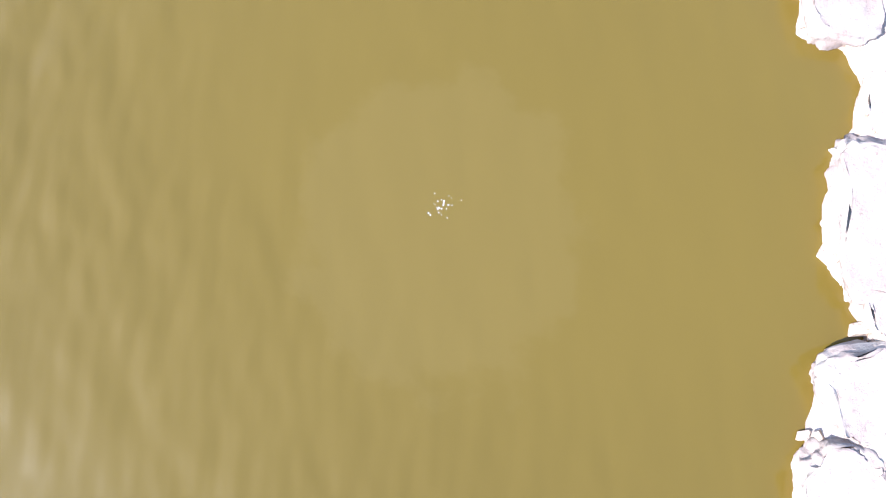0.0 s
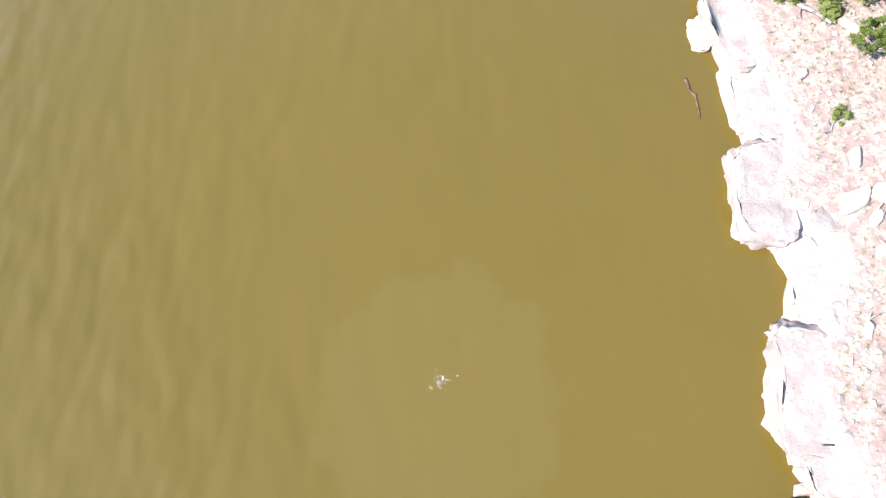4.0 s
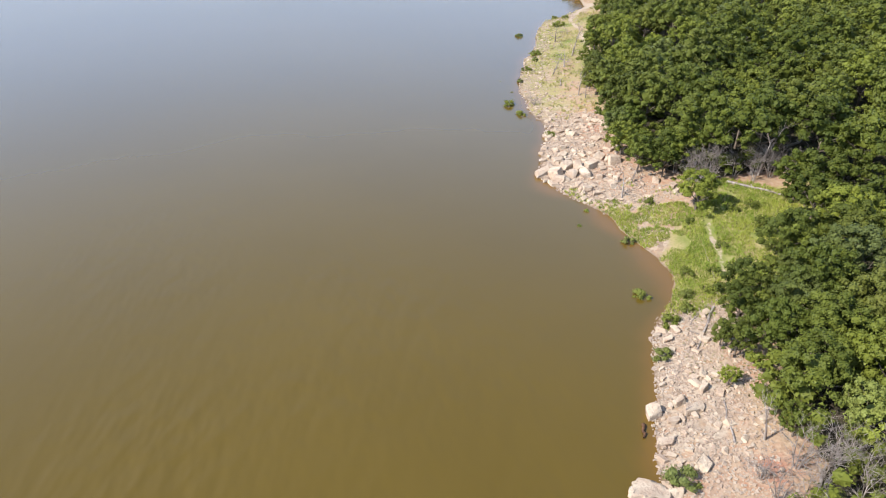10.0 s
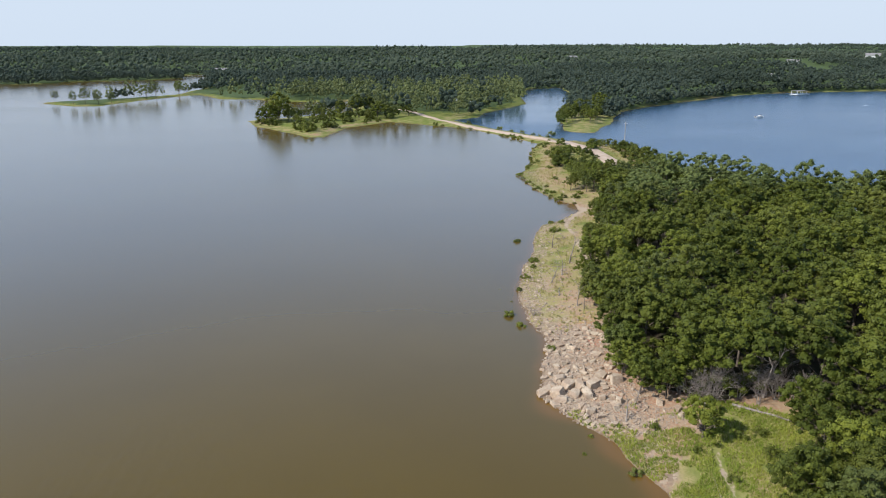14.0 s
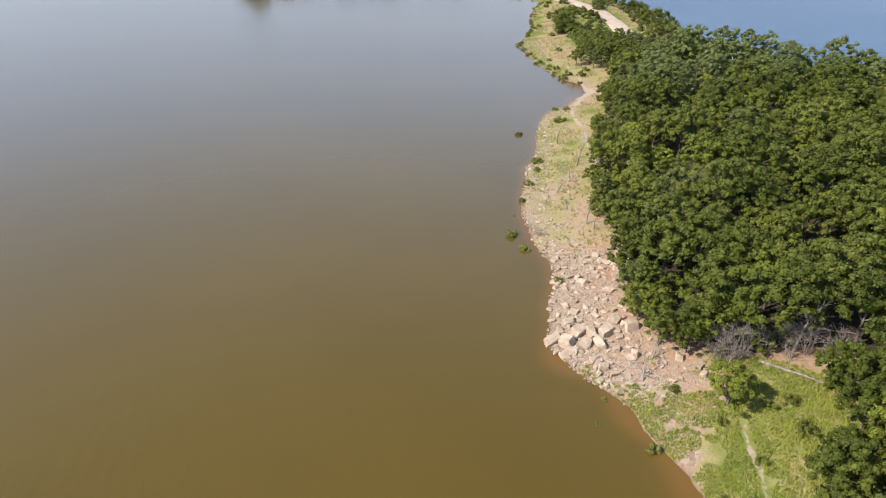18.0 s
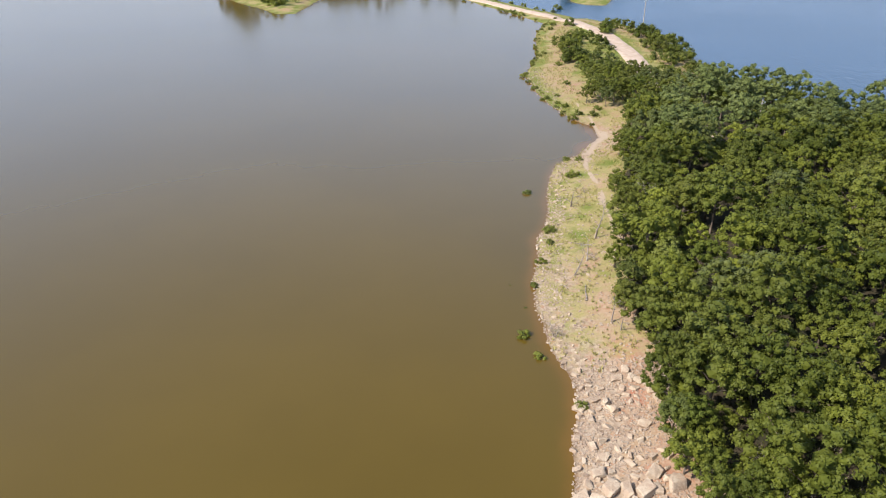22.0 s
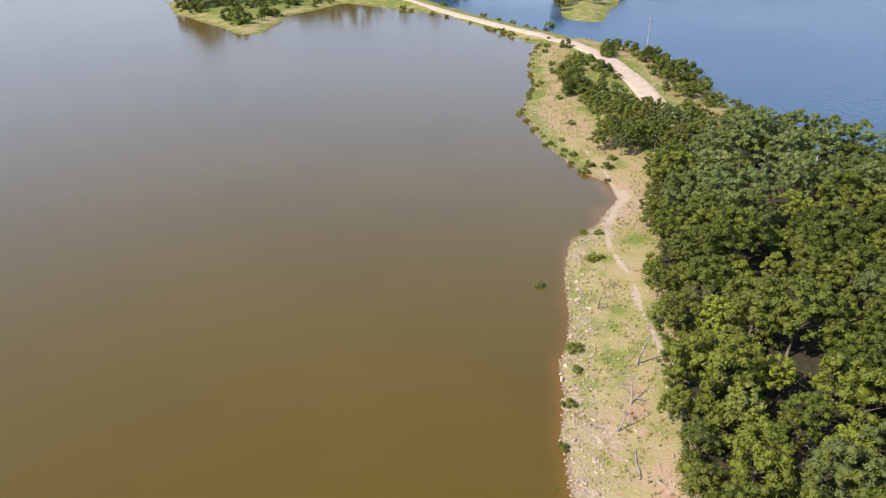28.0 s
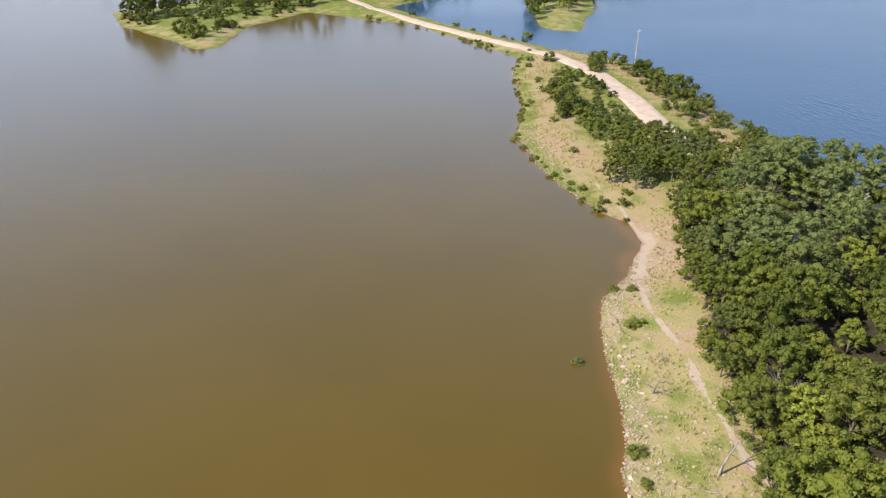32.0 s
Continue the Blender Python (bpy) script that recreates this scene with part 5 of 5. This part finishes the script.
for x, y, size in ((39.4, 83.0, 1.3), (41.8, 84.0, 1.5), (43.6, 82.6, 1.3), (37.6, 84.6, 1.3), (45.2, 84.0, 1.2), (30.6, 86.4, 1.3), (32.4, 84.4, 1.5), (34.2, 83.6, 1.4), (29.6, 88.6, 1.2), (33.6, 88.4, 1.3), (35.4, 86.6, 1.2), (37.4, 89.5, 1.2), (40.2, 85.6, 1.1), (31.8, 91.4, 1.0), (22.0, 15.0, 0.5), (22.4, 19.5, 0.55), (32.6, 83.0, 1.5), (33.6, 83.8, 1.6), (31.4, 83.2, 1.2), (41.0, 85.2, 1.6), (43.0, 86.4, 1.6), (24.4, 33.0, 1.3), (23.0, 33.8, 1.2), (25.4, 36.6, 1.4), (27.6, 36.4, 1.4), (29.2, 34.6, 1.3), (24.0, 29.6, 1.0), (26.2, 34.6, 1.4), (27.8, 32.6, 1.3), (22.8, 36.0, 0.9), (15.7, 118.0, 0.8), (29.8, 121.5, 1.0), (39.6, 128, 1.2), (41.5, 152, 1.3), (54.5, 216.8, 1.0), (28.0, 163.4, 0.5)):
    grow(thickets, x, y, size, 0.0)


def fallen_log(ax, ay, bx, by, radius, seed, label, lift=0.0, floats=False):
    """A crooked trunk lying from one place to another, with stubs of boughs."""
    wood = WET_WOOD if floats else DEADWOOD
    pick = random.Random(seed)
    e = thing("fallen_log", label, "log", "fallen logs")
    line = []
    for k in range(7):
        u = k / 6
        x, y = ax + (bx - ax) * u + pick.uniform(-0.12, 0.12), ay + (by - ay) * u + pick.uniform(-0.12, 0.12)
        z = 0.0 if floats else float(land_height(np.array([x]), np.array([y]))[0])
        line.append(((x, y, z + radius * 0.7 + lift), radius * (1 - 0.55 * u)))
    e.location = line[0][0]
    o = Vector(line[0][0])
    put_part("trunk", limb_mesh("log_trunk", [[(Vector(p) - o, r) for p, r in line]], wood, 7), e)
    for k in (2, 3, 4, 5):
        stub = branch_limbs(pick, Vector(line[k][0]) - o, (pick.uniform(-1, 1), pick.uniform(-1, 1), 0.25), pick.uniform(0.15, 0.4) if floats else pick.uniform(0.5, 1.3), line[k][1] * 0.4, 1, 0.1, 0.5, 1)
        put_part("bough_stub", limb_mesh("log_stub", stub, wood, 4), e)


fallen_log(36.2, 82.8, 43.4, 77.2, 0.20, 1, "long bleached fallen trunk across the clearing")
fallen_log(26.4, 57.4, 22.8, 50.8, 0.14, 2, "thin dark fallen trunk on the bank")
fallen_log(17.4, 29.6, 20.8, 25.6, 0.20, 3, "white fallen trunk behind the ledge")
fallen_log(13.5, 23.4, 14.0, 20.9, 0.10, 4, "weathered log lying half sunk in the shallows", -0.05, True)
fallen_log(22.2, 39.4, 23.0, 45.0, 0.09, 5, "pale pole of driftwood on the scree")
fallen_log(26.0, 58.0, 23.5, 55.0, 0.07, 6, "thin driftwood branch on the bank")
fallen_log(21.2, 125.6, 21.9, 129.6, 0.12, 7, "grey fallen trunk on the stony bank")
fallen_log(25.2, 141.8, 22.2, 143.6, 0.09, 8, "pale driftwood branch in the grass")
fallen_log(47.0, 92.0, 52.0, 96.0, 0.22, 9, "bleached fallen trunk in the clearing")
fallen_log(44.0, 89.0, 49.5, 87.0, 0.18, 10, "bleached fallen trunk among dead bushes")
fallen_log(20.6, 15.8, 22.8, 16.4, 0.08, 11, "grey driftwood branch on the slab")
fallen_log(19.4, 19.0, 20.9, 20.4, 0.07, 12, "bleached driftwood branch on the bank")
fallen_log(16.2, 42.3, 15.9, 40.9, 0.16, 13, "dark stump lying in the shallow water", 0.0, True)
fallen_log(28.2, 62.0, 29.2, 69.5, 0.06, 14, "thin pale branch lying in the meadow")


# ---- made things ----
def tube(name, a, b, ra, rb, material, parent, sides=10):
    return put_part(name, limb_mesh(name, [[(a, ra), (b, rb)]], material, sides), parent)


def block(name, x0, x1, y0, y1, z0, z1, material, parent, bevel=0.03):
    bm = bmesh.new()
    bmesh.ops.create_cube(bm, size=1.0)
    for v in bm.verts:
        v.co = Vector(((x0 + x1) / 2 + v.co.x * (x1 - x0), (y0 + y1) / 2 + v.co.y * (y1 - y0), (z0 + z1) / 2 + v.co.z * (z1 - z0)))
    bmesh.ops.bevel(bm, geom=list(bm.edges), offset=bevel, segments=1, affect="EDGES")
    me = bpy.data.meshes.new(name)
    bm.to_mesh(me)
    bm.free()
    me.materials.append(material)
    return put_part(name, me, parent)


def power_pole(x, y, tall):
    e = thing("utility_pole", "tall grey wooden utility pole with a crossarm", "utility pole", "utility poles")
    tube("pole", (0, 0, -0.6), (0, 0, tall), 0.19, 0.13, POLE_WOOD, e)
    block("crossarm", -1.1, 1.1, -0.19, -0.07, tall - 0.9, tall - 0.74, POLE_WOOD, e, 0.01)
    for dx in (-0.95, 0.0, 0.95):
        tube("insulator", (dx, -0.13, tall - 0.74), (dx, -0.13, tall - 0.52), 0.06, 0.04, WHITE_PAINT, e, 6)
    stand(e, x, y, 35)


power_pole(79.0, 318.4, 11.5)
power_pole(71.0, 191.0, 8.0)


def house(x, y, wide, deep, tall, turn, label):
    e = thing("house", label, "house", "houses across the lake")
    block("wall", -wide / 2, wide / 2, -deep / 2, deep / 2, -1.0, tall, WHITE_PAINT, e)
    bm = bmesh.new()
    w, d, top = wide / 2 + 0.4, deep / 2 + 0.5, tall + deep * 0.28
    eave = [bm.verts.new(p) for p in ((-w, -d, tall), (w, -d, tall), (w, d, tall), (-w, d, tall), (-w, 0, top), (w, 0, top))]
    for f in ((0, 1, 5, 4), (2, 3, 4, 5), (1, 2, 5), (3, 0, 4), (3, 2, 1, 0)):
        bm.faces.new([eave[k] for k in f])
    me = bpy.data.meshes.new("roof")
    bm.to_mesh(me)
    bm.free()
    me.materials.append(ROOF_GREY)
    put_part("roof", me, e)
    for k in range(3):
        cx = wide * (-0.32 + 0.32 * k)
        if k == 1:
            block("door", cx - 0.5, cx + 0.5, -deep / 2 - 0.05, -deep / 2 + 0.05, 0.0, 2.1, ROOF_GREY, e, 0.01)
        else:
            block("window", cx - 0.7, cx + 0.7, -deep / 2 - 0.04, -deep / 2 + 0.05, 1.0, 2.2, DARK_GLASS, e, 0.01)
    stand(e, x, y, turn, 1.0, 0.0)


house(14, 560, 12, 8, 3.8, 10, "white house among cottonwoods behind the causeway")
house(360, 812, 13, 6, 2.8, -20, "low white house in a clearing above the lake")
house(452, 968, 15, 8, 3.2, -25, "long pale house in a clearing on the hill")
house(642, 1120, 20, 12, 6.0, -25, "tall white house on the wooded hilltop")
house(690, 1140, 16, 12, 5.5, -15, "pale house beside another on the hilltop")
house(209, 1229, 16, 10, 4.5, 10, "white house among the woods beyond the creek")
house(-325, 1072, 18, 10, 3.5, 15, "small white house above the far arm")


def hull_mesh(name, length, beam, height, material):
    """A boat's hull with a pointed bow and an open inside."""
    ring = [(-0.5, 1), (-0.2, 1.05), (0.15, 0.95), (0.35, 0.62), (0.5, 0.03)]
    outline = [(u * length, w * beam / 2) for u, w in ring] + [(u * length, -w * beam / 2) for u, w in reversed(ring)]
    n = len(outline)
    verts = [(x * 0.92, y * 0.75, 0) for x, y in outline] + [(x, y, height) for x, y in outline] + [(x * 0.88, y * 0.8, height) for x, y in outline] + [(x * 0.84, y * 0.7, height * 0.4) for x, y in outline]
    faces = [(k * n + i, k * n + (i + 1) % n, (k + 1) * n + (i + 1) % n, (k + 1) * n + i) for k in range(3) for i in range(n)]
    me = bpy.data.meshes.new(name)
    me.from_pydata(verts, [], faces + [tuple(range(3 * n, 4 * n)), tuple(reversed(range(n)))])
    me.materials.append(material)
    return me


boat = thing("motorboat", "small white motorboat out on the blue lake", "boat")
put_part("hull", hull_mesh("hull", 6.5, 2.4, 1.0, WHITE_PAINT), boat)
block("console", -0.6, 0.5, -0.6, 0.6, 0.4, 1.5, WHITE_PAINT, boat)
block("windscreen", 0.45, 0.6, -0.7, 0.7, 1.4, 1.9, DARK_GLASS, boat, 0.01)
block("outboard", -3.6, -3.1, -0.25, 0.25, 0.2, 1.3, DARK_GLASS, boat)
boat.matrix_basis = pose(194.5, 452, -0.2, 0, 0, 20)

dock = thing("boat_dock", "white covered boat dock by the far shore", "dock")
block("deck", -8, 8, -3.5, 3.5, 0.2, 0.6, WHITE_PAINT, dock)
block("roof", -7, 5, -3.6, 3.6, 3.2, 3.45, ROOF_GREY, dock)
for px in (-6.6, -0.8, 4.6):
    for py in (-3.2, 3.2):
        block("post", px - 0.12, px + 0.12, py - 0.12, py + 0.12, -1.5, 3.2, WHITE_PAINT, dock, 0.01)
dock.matrix_basis = pose(312, 648, 0, 0, 0, 25)


# ---- white flecks laid on the water as the glint under the downdraught ----
def glint_flecks():
    g = np.random.default_rng(1200)
    n = 26
    c = np.stack([0.45 + 0.30 * g.normal(size=n), 6.95 + 0.22 * g.normal(size=n)], 1)
    verts, faces = [], []
    for k in range(n):
        r = g.uniform(0.01, 0.03)
        for h, w in ((0.004, 1.0), (0.014, 0.5)):
            verts += [(c[k, 0] + w * r * math.cos(q), c[k, 1] + w * r * math.sin(q), h) for q in (0, 1.57, 3.14, 4.71)]
        b = 8 * k
        faces += [(b + i, b + (i + 1) % 4, b + 4 + (i + 1) % 4, b + 4 + i) for i in range(4)] + [(b + 4, b + 5, b + 6, b + 7)]
    ob = new("foam", mesh_of("foam", verts, faces, WHITE_PAINT, True))
    tagged(ob, "small white flecks drawn for a glint on the brown water", "foam", kind="stuff")


glint_flecks()
